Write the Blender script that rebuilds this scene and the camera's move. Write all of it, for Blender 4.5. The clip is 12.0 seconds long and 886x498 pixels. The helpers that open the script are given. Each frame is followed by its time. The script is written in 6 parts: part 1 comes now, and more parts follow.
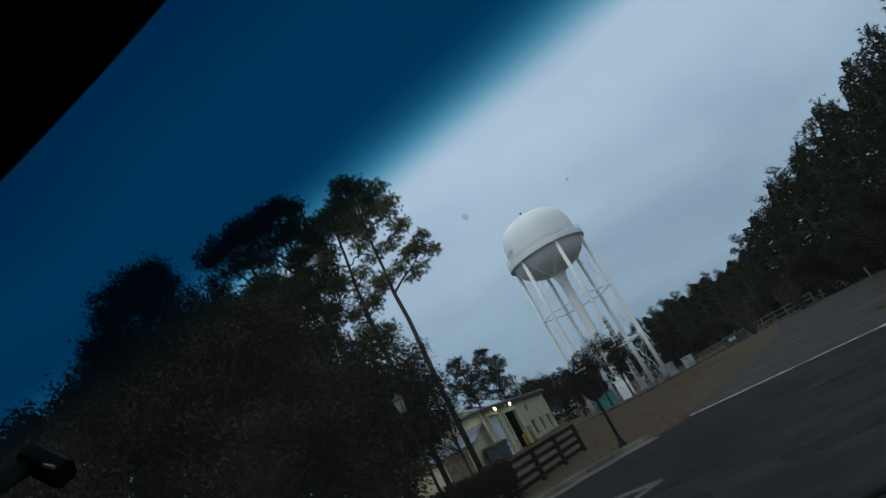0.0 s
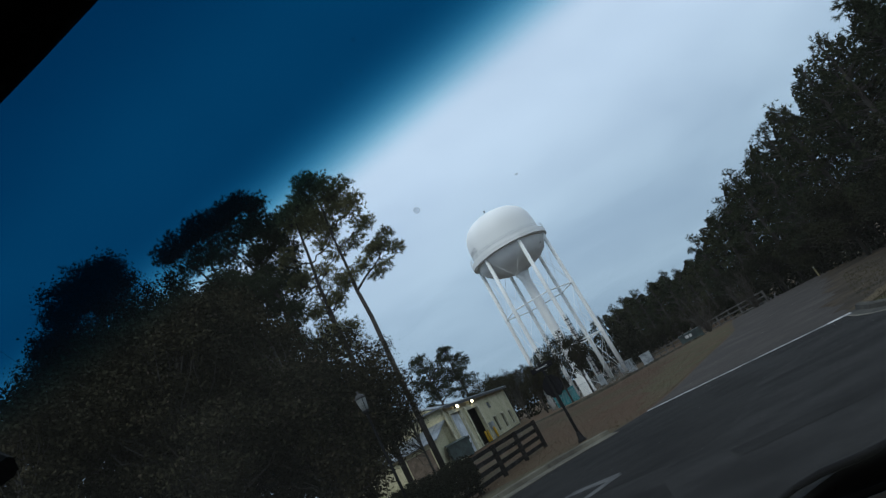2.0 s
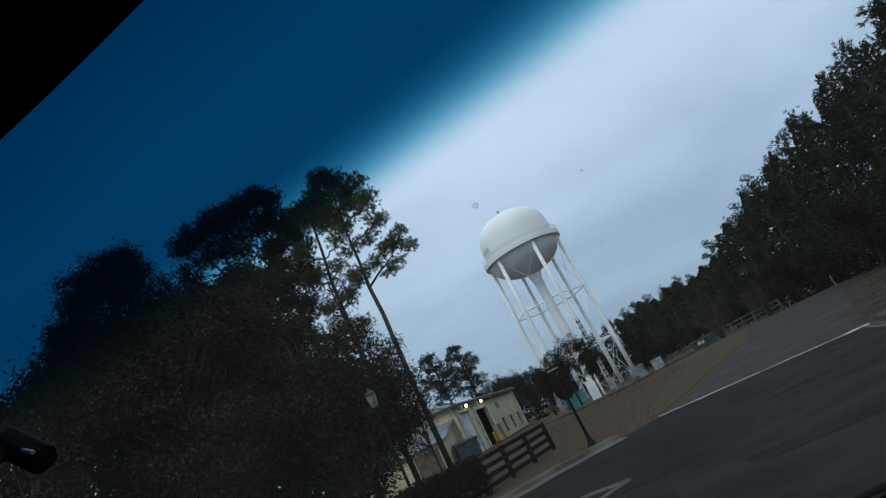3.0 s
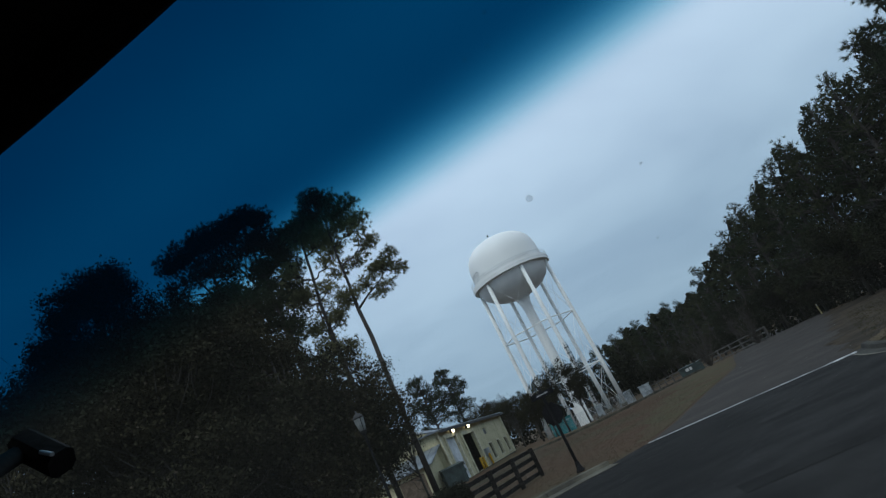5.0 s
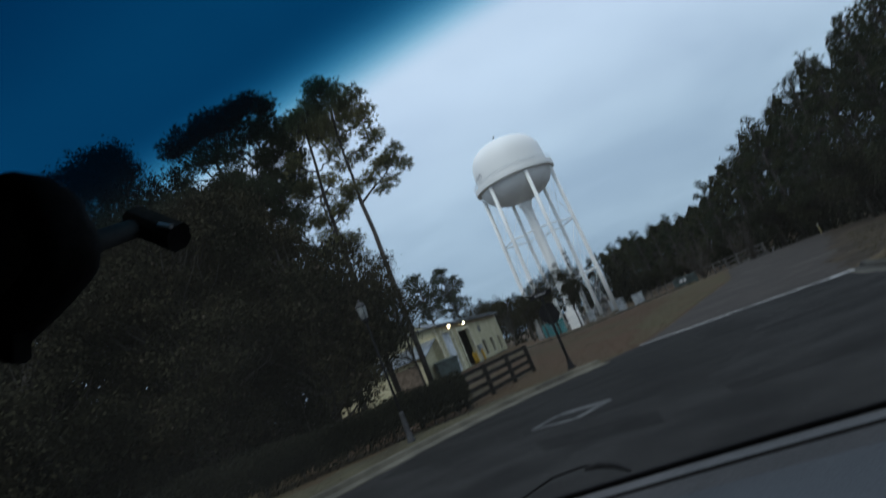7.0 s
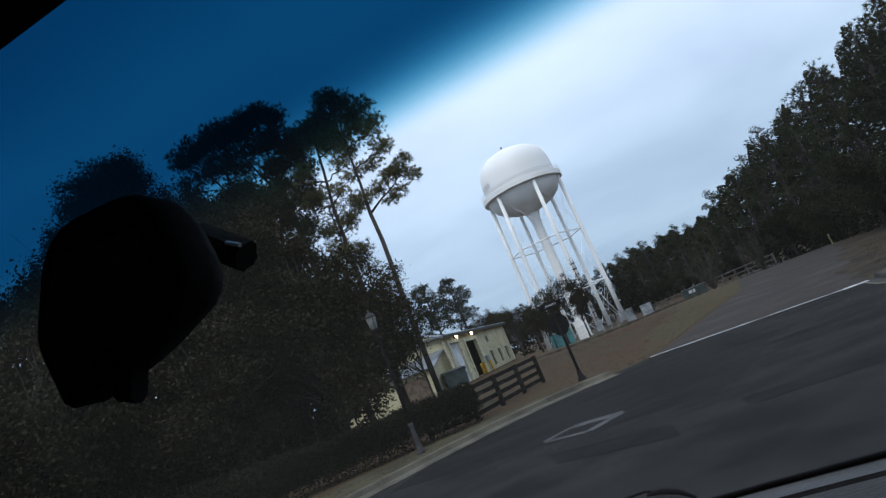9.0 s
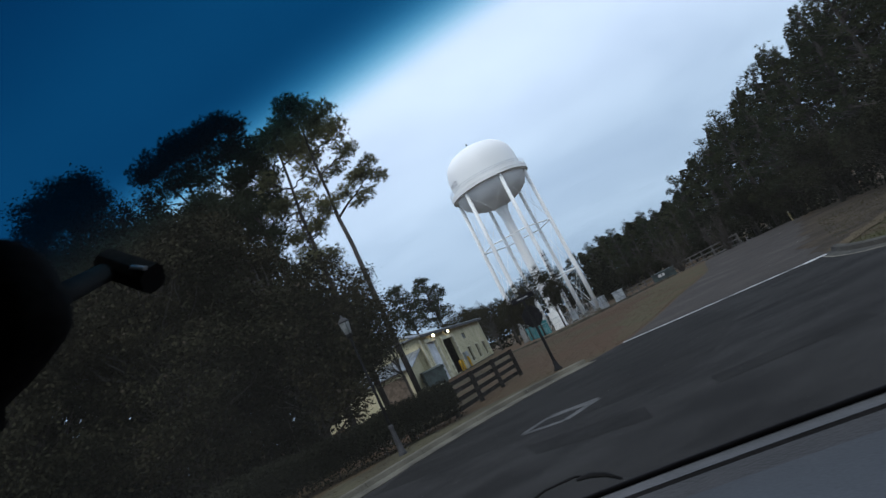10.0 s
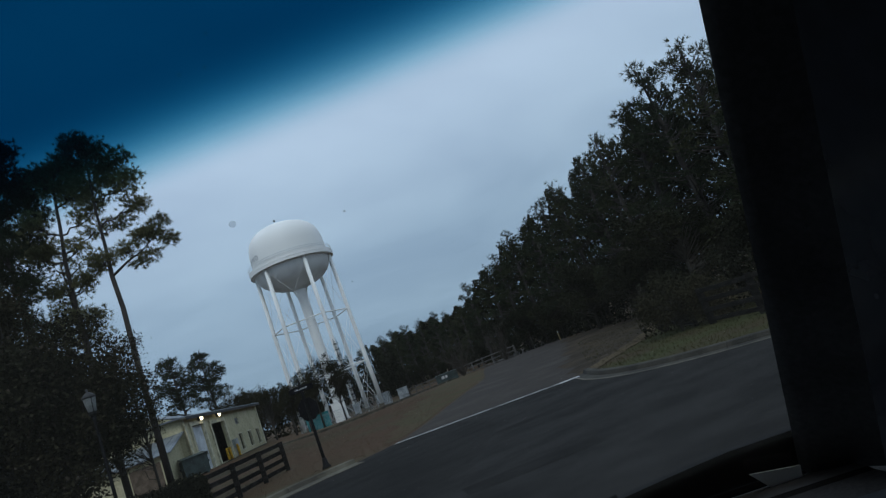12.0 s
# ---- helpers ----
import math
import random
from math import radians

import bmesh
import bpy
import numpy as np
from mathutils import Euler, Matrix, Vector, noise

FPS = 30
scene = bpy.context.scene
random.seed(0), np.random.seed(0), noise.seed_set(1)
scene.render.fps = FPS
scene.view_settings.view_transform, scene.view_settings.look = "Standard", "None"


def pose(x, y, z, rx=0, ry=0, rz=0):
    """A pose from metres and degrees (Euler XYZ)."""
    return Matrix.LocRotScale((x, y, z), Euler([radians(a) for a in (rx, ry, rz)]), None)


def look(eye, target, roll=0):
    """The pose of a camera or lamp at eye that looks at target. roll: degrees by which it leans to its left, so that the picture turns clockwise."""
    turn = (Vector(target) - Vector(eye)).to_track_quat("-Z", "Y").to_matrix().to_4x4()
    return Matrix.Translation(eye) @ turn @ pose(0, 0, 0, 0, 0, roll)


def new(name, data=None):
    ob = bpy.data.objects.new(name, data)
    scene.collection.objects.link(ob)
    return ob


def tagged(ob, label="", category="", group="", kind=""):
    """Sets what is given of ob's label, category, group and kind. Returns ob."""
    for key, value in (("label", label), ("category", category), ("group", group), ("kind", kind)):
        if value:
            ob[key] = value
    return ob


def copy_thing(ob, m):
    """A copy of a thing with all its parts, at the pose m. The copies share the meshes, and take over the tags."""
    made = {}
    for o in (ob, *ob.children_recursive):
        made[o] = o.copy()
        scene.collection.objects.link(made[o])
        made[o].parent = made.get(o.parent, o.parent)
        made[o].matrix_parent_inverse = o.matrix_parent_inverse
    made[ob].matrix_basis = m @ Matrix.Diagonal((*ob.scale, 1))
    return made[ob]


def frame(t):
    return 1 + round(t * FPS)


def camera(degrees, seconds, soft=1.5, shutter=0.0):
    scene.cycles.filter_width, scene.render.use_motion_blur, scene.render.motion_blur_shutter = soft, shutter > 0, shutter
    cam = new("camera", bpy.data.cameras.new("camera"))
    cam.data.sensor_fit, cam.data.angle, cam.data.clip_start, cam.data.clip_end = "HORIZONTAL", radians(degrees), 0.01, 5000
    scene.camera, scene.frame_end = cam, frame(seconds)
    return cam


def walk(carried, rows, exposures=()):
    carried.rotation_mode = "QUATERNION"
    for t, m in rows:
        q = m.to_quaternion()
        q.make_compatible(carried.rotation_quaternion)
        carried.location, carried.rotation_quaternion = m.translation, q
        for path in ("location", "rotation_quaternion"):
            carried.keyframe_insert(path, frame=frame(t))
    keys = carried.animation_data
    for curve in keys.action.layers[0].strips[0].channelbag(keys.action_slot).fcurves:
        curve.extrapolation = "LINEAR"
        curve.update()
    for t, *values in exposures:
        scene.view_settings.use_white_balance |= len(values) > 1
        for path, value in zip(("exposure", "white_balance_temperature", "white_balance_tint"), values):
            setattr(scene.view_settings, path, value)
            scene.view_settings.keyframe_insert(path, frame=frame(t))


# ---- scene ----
# ---------------------------------------------------------------- camera and its walk
# t, x, y, z, yaw (left +), pitch (up +), roll (picture clockwise +)
ROWS = (
    (0.0, 0.256, -0.077, 1.667, -0.43, 17.68, -28.17),
    (0.5, 0.261, -0.078, 1.653, -1.46, 15.67, -26.62),
    (0.7, 0.261, -0.078, 1.649, -1.22, 15.84, -27.52),
    (1.0, 0.261, -0.078, 1.647, -2.97, 15.43, -29.10),
    (1.25, 0.264, -0.079, 1.650, -2.25, 16.25, -29.15),
    (1.5, 0.266, -0.080, 1.653, -3.13, 15.75, -29.13),
    (1.7, 0.266, -0.080, 1.654, -2.86, 16.18, -28.98),
    (2.0, 0.264, -0.079, 1.657, -3.38, 15.91, -28.62),
    (2.2, 0.258, -0.077, 1.663, -2.39, 16.60, -28.42),
    (2.5, 0.244, -0.073, 1.673, -2.34, 16.44, -27.96),
    (3.0, 0.228, -0.067, 1.677, -2.29, 16.37, -26.82),
    (3.5, 0.214, -0.063, 1.683, -2.51, 17.19, -27.44),
    (3.7, 0.208, -0.061, 1.682, -3.68, 17.18, -27.84),
    (5.5, 0.158, -0.045, 1.683, -4.21, 17.90, -26.33),
    (6.0, 0.152, -0.043, 1.677, -4.43, 17.05, -26.26),
    (6.5, 0.143, -0.040, 1.665, -3.56, 15.27, -24.43),
    (6.7, 0.098, -0.028, 1.653, -2.68, 13.70, -23.28),
    (7.0, 0.009, -0.006, 1.642, -0.25, 9.58, -22.50),
    (7.2, 0.000, -0.004, 1.648, 2.08, 8.28, -25.30),
    (8.8, -0.046, 0.011, 1.676, 0.42, 12.08, -22.65),
    (9.0, -0.050, 0.013, 1.680, 0.02, 10.68, -22.38),
    (9.2, -0.062, 0.017, 1.680, 1.03, 11.00, -22.09),
    (9.5, -0.040, 0.010, 1.680, 0.01, 10.29, -21.93),
    (9.7, -0.023, 0.005, 1.673, -1.68, 10.19, -23.17),
    (9.8, -0.012, 0.001, 1.666, -2.20, 9.81, -24.31),
    (10.0, 0.017, -0.009, 1.655, -2.32, 9.53, -26.34),
    (10.2, 0.051, -0.020, 1.652, -5.36, 9.59, -26.12),
    (10.5, 0.065, -0.024, 1.647, -9.94, 11.46, -28.31),
    (10.7, 0.106, -0.037, 1.660, -11.63, 12.89, -27.60),
    (10.8, 0.122, -0.042, 1.667, -12.38, 13.81, -27.57),
    (11.0, 0.165, -0.056, 1.680, -17.32, 15.85, -26.50),
    (11.2, 0.241, -0.081, 1.699, -18.78, 17.27, -21.47),
    (11.5, 0.256, -0.086, 1.705, -19.45, 13.36, -21.10),
    (11.8, 0.243, -0.082, 1.690, -18.75, 11.56, -20.38),
    (11.94, 0.245, -0.083, 1.681, -22.30, 9.58, -21.17),
    (12.0, 0.245, -0.083, 1.680, -22.39, 9.52, -21.19),
)


def camera_pose(x, y, z, yaw, pitch, roll):
    eye = Vector((x, y, z))
    a, p = radians(yaw), radians(pitch)
    ahead = Vector((-math.sin(a) * math.cos(p), math.cos(a) * math.cos(p), math.sin(p)))
    return look(eye, eye + ahead, roll)


cam = camera(70.93, 12.0, soft=1.3, shutter=0.5)
walk(cam, [(t, camera_pose(*r)) for t, *r in ROWS],
     exposures=((0.0, -0.46, 6350, 2), (0.3, -0.17, 6400, 4), (0.6, -0.12, 6400, 4), (3.7, -0.08, 6400, 4), (5.5, -0.20, 6300, 2), (6.5, -0.15, 6350, 3), (7.2, -0.05, 6450, 6), (8.8, 0.32, 6500, 10),
                (9.5, 0.39, 6500, 10), (10.0, 0.27, 6500, 10), (10.5, 0.06, 6300, 9), (10.8, -0.01, 6300, 8), (11.0, -0.14, 6200, 7), (11.5, -0.40, 6200, 6), (12.0, -0.37, 6250, 4)))

# ---------------------------------------------------------------- world and sun
world = bpy.data.worlds.new("sky")
scene.world = world
world.use_nodes = True
W = world.node_tree
W.nodes.clear()


def wn(kind, **vals):
    n = W.nodes.new(kind)
    for k, v in vals.items():
        n.inputs[k].default_value = v
    return n


w_out = wn("ShaderNodeOutputWorld")
w_bg = wn("ShaderNodeBackground", Strength=1.0)
w_co = wn("ShaderNodeTexCoord")
w_sky = wn("ShaderNodeTexSky")
w_sky.sky_type = "NISHITA"
w_sky.sun_disc = False
w_sky.sun_elevation, w_sky.sun_rotation = radians(24), radians(150)
w_sep = wn("ShaderNodeSeparateXYZ")
W.links.new(w_co.outputs["Generated"], w_sep.inputs[0])
w_el = wn("ShaderNodeValToRGB")
w_el.color_ramp.elements[0].position, w_el.color_ramp.elements[0].color = 0.0, (0.276, 0.390, 0.536, 1)
w_el.color_ramp.elements[1].position, w_el.color_ramp.elements[1].color = 0.62, (0.718, 0.860, 1.071, 1)
e_mid = w_el.color_ramp.elements.new(0.2)
e_mid.color = (0.423, 0.560, 0.735, 1)
e_mid = w_el.color_ramp.elements.new(0.38)
e_mid.color = (0.607, 0.750, 0.966, 1)
W.links.new(w_sep.outputs["Z"], w_el.inputs[0])
# long soft cloud banks: the direction is flattened onto a high layer
w_hi = wn("ShaderNodeMath")
w_hi.operation = "ADD"
w_hi.inputs[1].default_value = 0.16
W.links.new(w_sep.outputs["Z"], w_hi.inputs[0])
w_comb = wn("ShaderNodeCombineXYZ")
for axis in ("X", "Y"):
    d = wn("ShaderNodeMath")
    d.operation = "DIVIDE"
    W.links.new(w_sep.outputs[axis], d.inputs[0])
    W.links.new(w_hi.outputs[0], d.inputs[1])
    W.links.new(d.outputs[0], w_comb.inputs[axis])
w_map = wn("ShaderNodeMapping")
w_map.inputs["Rotation"].default_value = (0, 0, radians(-20))
w_map.inputs["Scale"].default_value = (0.8, 1.1, 1)
W.links.new(w_comb.outputs[0], w_map.inputs[0])
w_noise = wn("ShaderNodeTexNoise", Scale=1.35, Detail=6.0, Roughness=0.52, Distortion=0.35)
W.links.new(w_map.outputs[0], w_noise.inputs["Vector"])
w_cl = wn("ShaderNodeValToRGB")
w_cl.color_ramp.elements[0].position, w_cl.color_ramp.elements[0].color = 0.32, (0.87, 0.885, 0.91, 1)
w_cl.color_ramp.elements[1].position, w_cl.color_ramp.elements[1].color = 0.68, (1.10, 1.09, 1.07, 1)
W.links.new(w_noise.outputs["Fac"], w_cl.inputs[0])
w_mul = wn("ShaderNodeMixRGB", Fac=1.0)
w_mul.blend_type = "MULTIPLY"
W.links.new(w_el.outputs[0], w_mul.inputs[1])
W.links.new(w_cl.outputs[0], w_mul.inputs[2])
w_dim = wn("ShaderNodeMixRGB", Fac=1.0, Color2=(0.06, 0.06, 0.06, 1))
w_dim.blend_type = "MULTIPLY"
W.links.new(w_sky.outputs[0], w_dim.inputs[1])
w_mix = wn("ShaderNodeMixRGB", Fac=0.93)
W.links.new(w_dim.outputs[0], w_mix.inputs[1])
W.links.new(w_mul.outputs[0], w_mix.inputs[2])
W.links.new(w_mix.outputs[0], w_bg.inputs["Color"])
W.links.new(w_bg.outputs[0], w_out.inputs["Surface"])

sun_data = bpy.data.lights.new("sun", "SUN")
sun_data.energy, sun_data.angle, sun_data.color = 0.95, radians(25), (1.0, 0.97, 0.92)
sun = new("sun", sun_data)
sun.matrix_world = look((0, 0, 60), (22, 40, 0))


# ---------------------------------------------------------------- materials
def material(name, base=(0.5, 0.5, 0.5), rough=0.6, metal=0.0, dark=None, light=None, scale=3.0, fine=40.0, bump=0.2, spec=0.3,
             stretch=(1, 1, 1), random_tone=0.0, island=False, contrast=(0.35, 0.65), world_space=True, grain=0.2):
    """Procedural surface: two tones mixed by a broad noise, a fine grain on top, and a small bump."""
    m = bpy.data.materials.new(name)
    m.use_nodes = True
    nt = m.node_tree
    b = nt.nodes["Principled BSDF"]
    b.inputs["Roughness"].default_value, b.inputs["Metallic"].default_value = rough, metal
    b.inputs["Specular IOR Level"].default_value = spec
    dark = dark or tuple(c * 0.7 for c in base)
    light = light or tuple(min(1, c * 1.25) for c in base)
    co = nt.nodes.new("ShaderNodeNewGeometry") if world_space else nt.nodes.new("ShaderNodeTexCoord")
    mp = nt.nodes.new("ShaderNodeMapping")
    mp.inputs["Scale"].default_value = stretch
    nt.links.new(co.outputs["Position" if world_space else "Object"], mp.inputs[0])
    n1, n2 = nt.nodes.new("ShaderNodeTexNoise"), nt.nodes.new("ShaderNodeTexNoise")
    n1.inputs["Scale"].default_value, n1.inputs["Detail"].default_value = scale, 5
    n2.inputs["Scale"].default_value, n2.inputs["Detail"].default_value = fine, 3
    r1 = nt.nodes.new("ShaderNodeValToRGB")
    r1.color_ramp.elements[0].position, r1.color_ramp.elements[0].color = contrast[0], (*dark, 1)
    r1.color_ramp.elements[1].position, r1.color_ramp.elements[1].color = contrast[1], (*light, 1)
    mid = r1.color_ramp.elements.new((contrast[0] + contrast[1]) / 2)
    mid.color = (*base, 1)
    g = nt.nodes.new("ShaderNodeMapRange")
    g.inputs["From Min"].default_value, g.inputs["From Max"].default_value = 0.25, 0.75
    g.inputs["To Min"].default_value, g.inputs["To Max"].default_value = 1 - grain, 1 + grain
    mul = nt.nodes.new("ShaderNodeMixRGB")
    mul.blend_type, mul.inputs["Fac"].default_value = "MULTIPLY", 1.0
    for n in (n1, n2):
        nt.links.new(mp.outputs[0], n.inputs["Vector"])
    nt.links.new(n1.outputs["Fac"], r1.inputs[0])
    nt.links.new(n2.outputs["Fac"], g.inputs["Value"])
    nt.links.new(r1.outputs[0], mul.inputs[1])
    nt.links.new(g.outputs[0], mul.inputs[2])
    last = mul
    if random_tone:
        src = nt.nodes.new("ShaderNodeNewGeometry") if island else nt.nodes.new("ShaderNodeObjectInfo")
        rr = nt.nodes.new("ShaderNodeMapRange")
        rr.inputs["To Min"].default_value, rr.inputs["To Max"].default_value = 1 - random_tone, 1 + random_tone
        nt.links.new(src.outputs["Random Per Island" if island else "Random"], rr.inputs["Value"])
        m2 = nt.nodes.new("ShaderNodeMixRGB")
        m2.blend_type, m2.inputs["Fac"].default_value = "MULTIPLY", 1.0
        nt.links.new(mul.outputs[0], m2.inputs[1])
        nt.links.new(rr.outputs[0], m2.inputs[2])
        last = m2
    nt.links.new(last.outputs[0], b.inputs["Base Color"])
    if bump:
        bp = nt.nodes.new("ShaderNodeBump")
        bp.inputs["Strength"].default_value, bp.inputs["Distance"].default_value = bump, 0.02
        nt.links.new(n2.outputs["Fac"], bp.inputs["Height"])
        nt.links.new(bp.outputs[0], b.inputs["Normal"])
    return m


M_ASPHALT = material("asphalt", (0.0187, 0.0181, 0.0179), 0.95, spec=0.07, dark=(0.0119, 0.0116, 0.0116), light=(0.0238, 0.0232, 0.0230), scale=0.9, fine=70, bump=0.3, contrast=(0.36, 0.66), stretch=(0.75, 1.2, 1), grain=0.28)
M_LANE = material("darker_asphalt_lane", (0.0150, 0.0146, 0.0143), 0.95, spec=0.06, dark=(0.0106, 0.0103, 0.0103), light=(0.0182, 0.0177, 0.0174), scale=0.9, fine=60, bump=0.3, stretch=(0.6, 1.4, 1))
M_SIDE = material("old_asphalt", (0.0413, 0.0360, 0.0326), 0.95, spec=0.1, dark=(0.0373, 0.0333, 0.0306), light=(0.0533, 0.0466, 0.0420), scale=0.5, fine=50, bump=0.3)
M_PATCH = material("tar_patch", (0.0149, 0.0145, 0.0144), 0.95, spec=0.05, scale=1.2, fine=50, bump=0.2)
M_GRASS = material("dry_grass_ground", (0.0613, 0.0402, 0.0230), 0.95, grain=0.07, dark=(0.0613, 0.0358, 0.0205), light=(0.0524, 0.0421, 0.0230), scale=0.16, fine=9, contrast=(0.38, 0.6), bump=0.25, spec=0.1)
M_VERGE = material("green_verge", (0.0400, 0.0384, 0.0152), 0.95, dark=(0.0440, 0.0320, 0.0176), light=(0.0400, 0.0440, 0.0160), scale=0.4, fine=8, bump=0.5, spec=0.1)
M_OLIVE = material("olive_grass", (0.0585, 0.0457, 0.0240), 0.95, grain=0.1, dark=(0.0615, 0.0428, 0.0240), light=(0.0495, 0.0465, 0.0218), scale=0.35, fine=9, bump=0.25, spec=0.1)
M_DRY_VERGE = material("dull_dry_grass", (0.06, 0.054, 0.034), 0.95, dark=(0.046, 0.04, 0.026), light=(0.072, 0.066, 0.04), scale=0.8, fine=9, bump=0.5, spec=0.1)
M_GREEN_BLADE = material("green_grass_blade", (0.0384, 0.0376, 0.0144), 0.9, dark=(0.0424, 0.0352, 0.0168), light=(0.0368, 0.0416, 0.0152), scale=0.4, fine=9, bump=0, spec=0.1, random_tone=0.15, island=True)
M_BLADE = material("grass_blade", (0.0577, 0.0445, 0.0265), 0.9, dark=(0.0593, 0.0406, 0.0250), light=(0.0530, 0.0468, 0.0265), scale=0.35, fine=9, bump=0, spec=0.1, random_tone=0.1, island=True)
M_STRAW = material("pine_straw", (0.0619, 0.0415, 0.0254), 0.9, dark=(0.0563, 0.0352, 0.0218), light=(0.0676, 0.0450, 0.0282), scale=0.6, fine=12, bump=0, spec=0.05, random_tone=0.08, island=True)
M_CONCRETE = material("kerb_concrete", (0.0794, 0.0722, 0.0541), 0.9, dark=(0.0433, 0.0389, 0.0303), light=(0.1082, 0.0995, 0.0758), scale=1.5, fine=35, bump=0.3, random_tone=0.12)
M_KERB_DARK = material("dark_kerb_concrete", (0.0289, 0.0263, 0.0213), 0.9, dark=(0.0153, 0.0145, 0.0119), light=(0.0442, 0.0408, 0.0323), scale=1.5, fine=35, bump=0.3, random_tone=0.15)
M_GUTTER = material("pale_gutter_edge", (0.12, 0.11, 0.085), 0.9, scale=1.5, fine=35, bump=0.3)
M_PAINT_LINE = material("road_paint", (0.42, 0.42, 0.42), 0.7, dark=(0.16, 0.16, 0.165), light=(0.52, 0.52, 0.51), scale=2.2, fine=30, bump=0.1, contrast=(0.36, 0.52))
M_WORN_LINE = material("worn_road_paint", (0.0450, 0.0450, 0.0450), 0.85, dark=(0.0195, 0.0195, 0.0203), light=(0.0713, 0.0713, 0.0698), scale=3.0, fine=30, bump=0.1, contrast=(0.34, 0.6))
M_WHITE_STEEL = material("white_tank_paint", (0.85, 0.85, 0.83), 0.55, dark=(0.81, 0.81, 0.79), light=(0.88, 0.88, 0.86), scale=0.3, fine=6, bump=0.02, stretch=(1, 1, 0.35), grain=0.02)
M_TANK_BELLY = material("shaded_tank_paint", (0.78, 0.78, 0.77), 0.5, dark=(0.66, 0.66, 0.65), light=(0.82, 0.82, 0.81), scale=0.4, fine=6, bump=0.02, stretch=(1, 1, 0.3), grain=0.03)
M_TANK_TEXT = material("dark_tank_lettering", (0.22, 0.23, 0.25), 0.6, bump=0)
M_WALL = material("cream_wall", (0.50, 0.46, 0.30), 0.8, dark=(0.42, 0.39, 0.25), light=(0.55, 0.50, 0.34), scale=0.5, fine=8, bump=0.1)
M_WALL_TRIM = material("pale_trim", (0.55, 0.52, 0.38), 0.7, bump=0.05)
M_ROOF = material("grey_metal_roof", (0.26, 0.29, 0.32), 0.4, metal=0.6, dark=(0.18, 0.20, 0.23), scale=0.6, fine=6, bump=0.05)
M_FASCIA = material("dark_fascia", (0.045, 0.045, 0.045), 0.6, bump=0.05)
M_DOOR_WHITE = material("white_roller_door", (0.62, 0.66, 0.70), 0.5, scale=1.0, bump=0.05)
M_DARK_IN = material("dark_bay_interior", (0.13, 0.10, 0.075), 0.9, bump=0.05)
M_GLASS_DARK = material("dark_window_glass", (0.02, 0.022, 0.026), 0.12, spec=0.5, bump=0)
M_YELLOW = material("yellow_bollard_paint", (0.62, 0.36, 0.03), 0.5, scale=2, bump=0.05)
M_TEAL = material("teal_steel", (0.02, 0.16, 0.17), 0.5, scale=1.0, fine=10, bump=0.1)
M_GREY_STEEL = material("galvanised_steel", (0.33, 0.36, 0.38), 0.45, metal=0.5, scale=2, bump=0.05)
M_DARK_STEEL = material("dark_green_cabinet", (0.035, 0.05, 0.05), 0.5, scale=2, bump=0.05)
M_BLACK_METAL = material("black_powder_coat", (0.011, 0.011, 0.012), 0.8, scale=4, fine=60, bump=0.05, spec=0.1)
M_SIGN_BACK = material("sign_back_black", (0.008, 0.008, 0.010), 0.9, spec=0.05, bump=0.02)
M_LAMP_BASE = material("weathered_lamp_base", (0.036, 0.036, 0.038), 0.7, scale=5, fine=40, bump=0.2)
M_STAKE = material("dull_marker_paint", (0.22, 0.19, 0.10), 0.7, scale=5, bump=0.05)
M_SIGN_WHITE = material("sign_lettering", (0.45, 0.45, 0.45), 0.5, bump=0)
M_FENCE_BLACK = material("black_fence_board", (0.013, 0.012, 0.011), 0.9, spec=0.08, dark=(0.009, 0.0085, 0.008), light=(0.024, 0.022, 0.02), scale=2.5, fine=25, bump=0.3, stretch=(1, 1, 4), random_tone=0.25)
M_FENCE_GREY = material("weathered_rail", (0.085, 0.08, 0.075), 0.85, scale=2, fine=20, bump=0.2, random_tone=0.2)
M_LANTERN = material("frosted_lantern_glass", (0.17, 0.18, 0.175), 0.6, scale=5, bump=0.02)
M_BARK = material("pine_bark", (0.042, 0.037, 0.034), 0.9, dark=(0.025, 0.022, 0.021), light=(0.065, 0.056, 0.05), scale=2.0, fine=14, bump=0.8, stretch=(1, 1, 0.3))
M_OAK_BARK = material("oak_bark", (0.05, 0.045, 0.038), 0.9, scale=3.0, fine=18, bump=0.8, stretch=(1, 1, 0.4))
# lit and shaded needle tones: daylight and shade are put into the colours
M_NEEDLE = material("lit_pine_needles", (0.1092, 0.1107, 0.0553), 0.8, dark=(0.0655, 0.0728, 0.0379), light=(0.1747, 0.1631, 0.0786), scale=0.45, fine=5, bump=0, spec=0.08, random_tone=0.25, island=True)
M_NEEDLE_SHADED = material("shaded_pine_needles", (0.0276, 0.0356, 0.0196), 0.7, scale=0.45, fine=5, bump=0, spec=0.08, random_tone=0.3, island=True)
M_NEEDLE_WOOD = material("woodland_pine_needles", (0.036, 0.041, 0.022), 0.8, dark=(0.024, 0.03, 0.016), light=(0.05, 0.053, 0.027), scale=0.4, fine=5, bump=0, spec=0.06, random_tone=0.2, island=True)
M_LEAF = material("oak_leaves", (0.026, 0.0245, 0.014), 0.85, dark=(0.018, 0.018, 0.0105), light=(0.034, 0.030, 0.017), scale=0.35, fine=3, grain=0.1, bump=0, spec=0.05, random_tone=0.12, island=True)
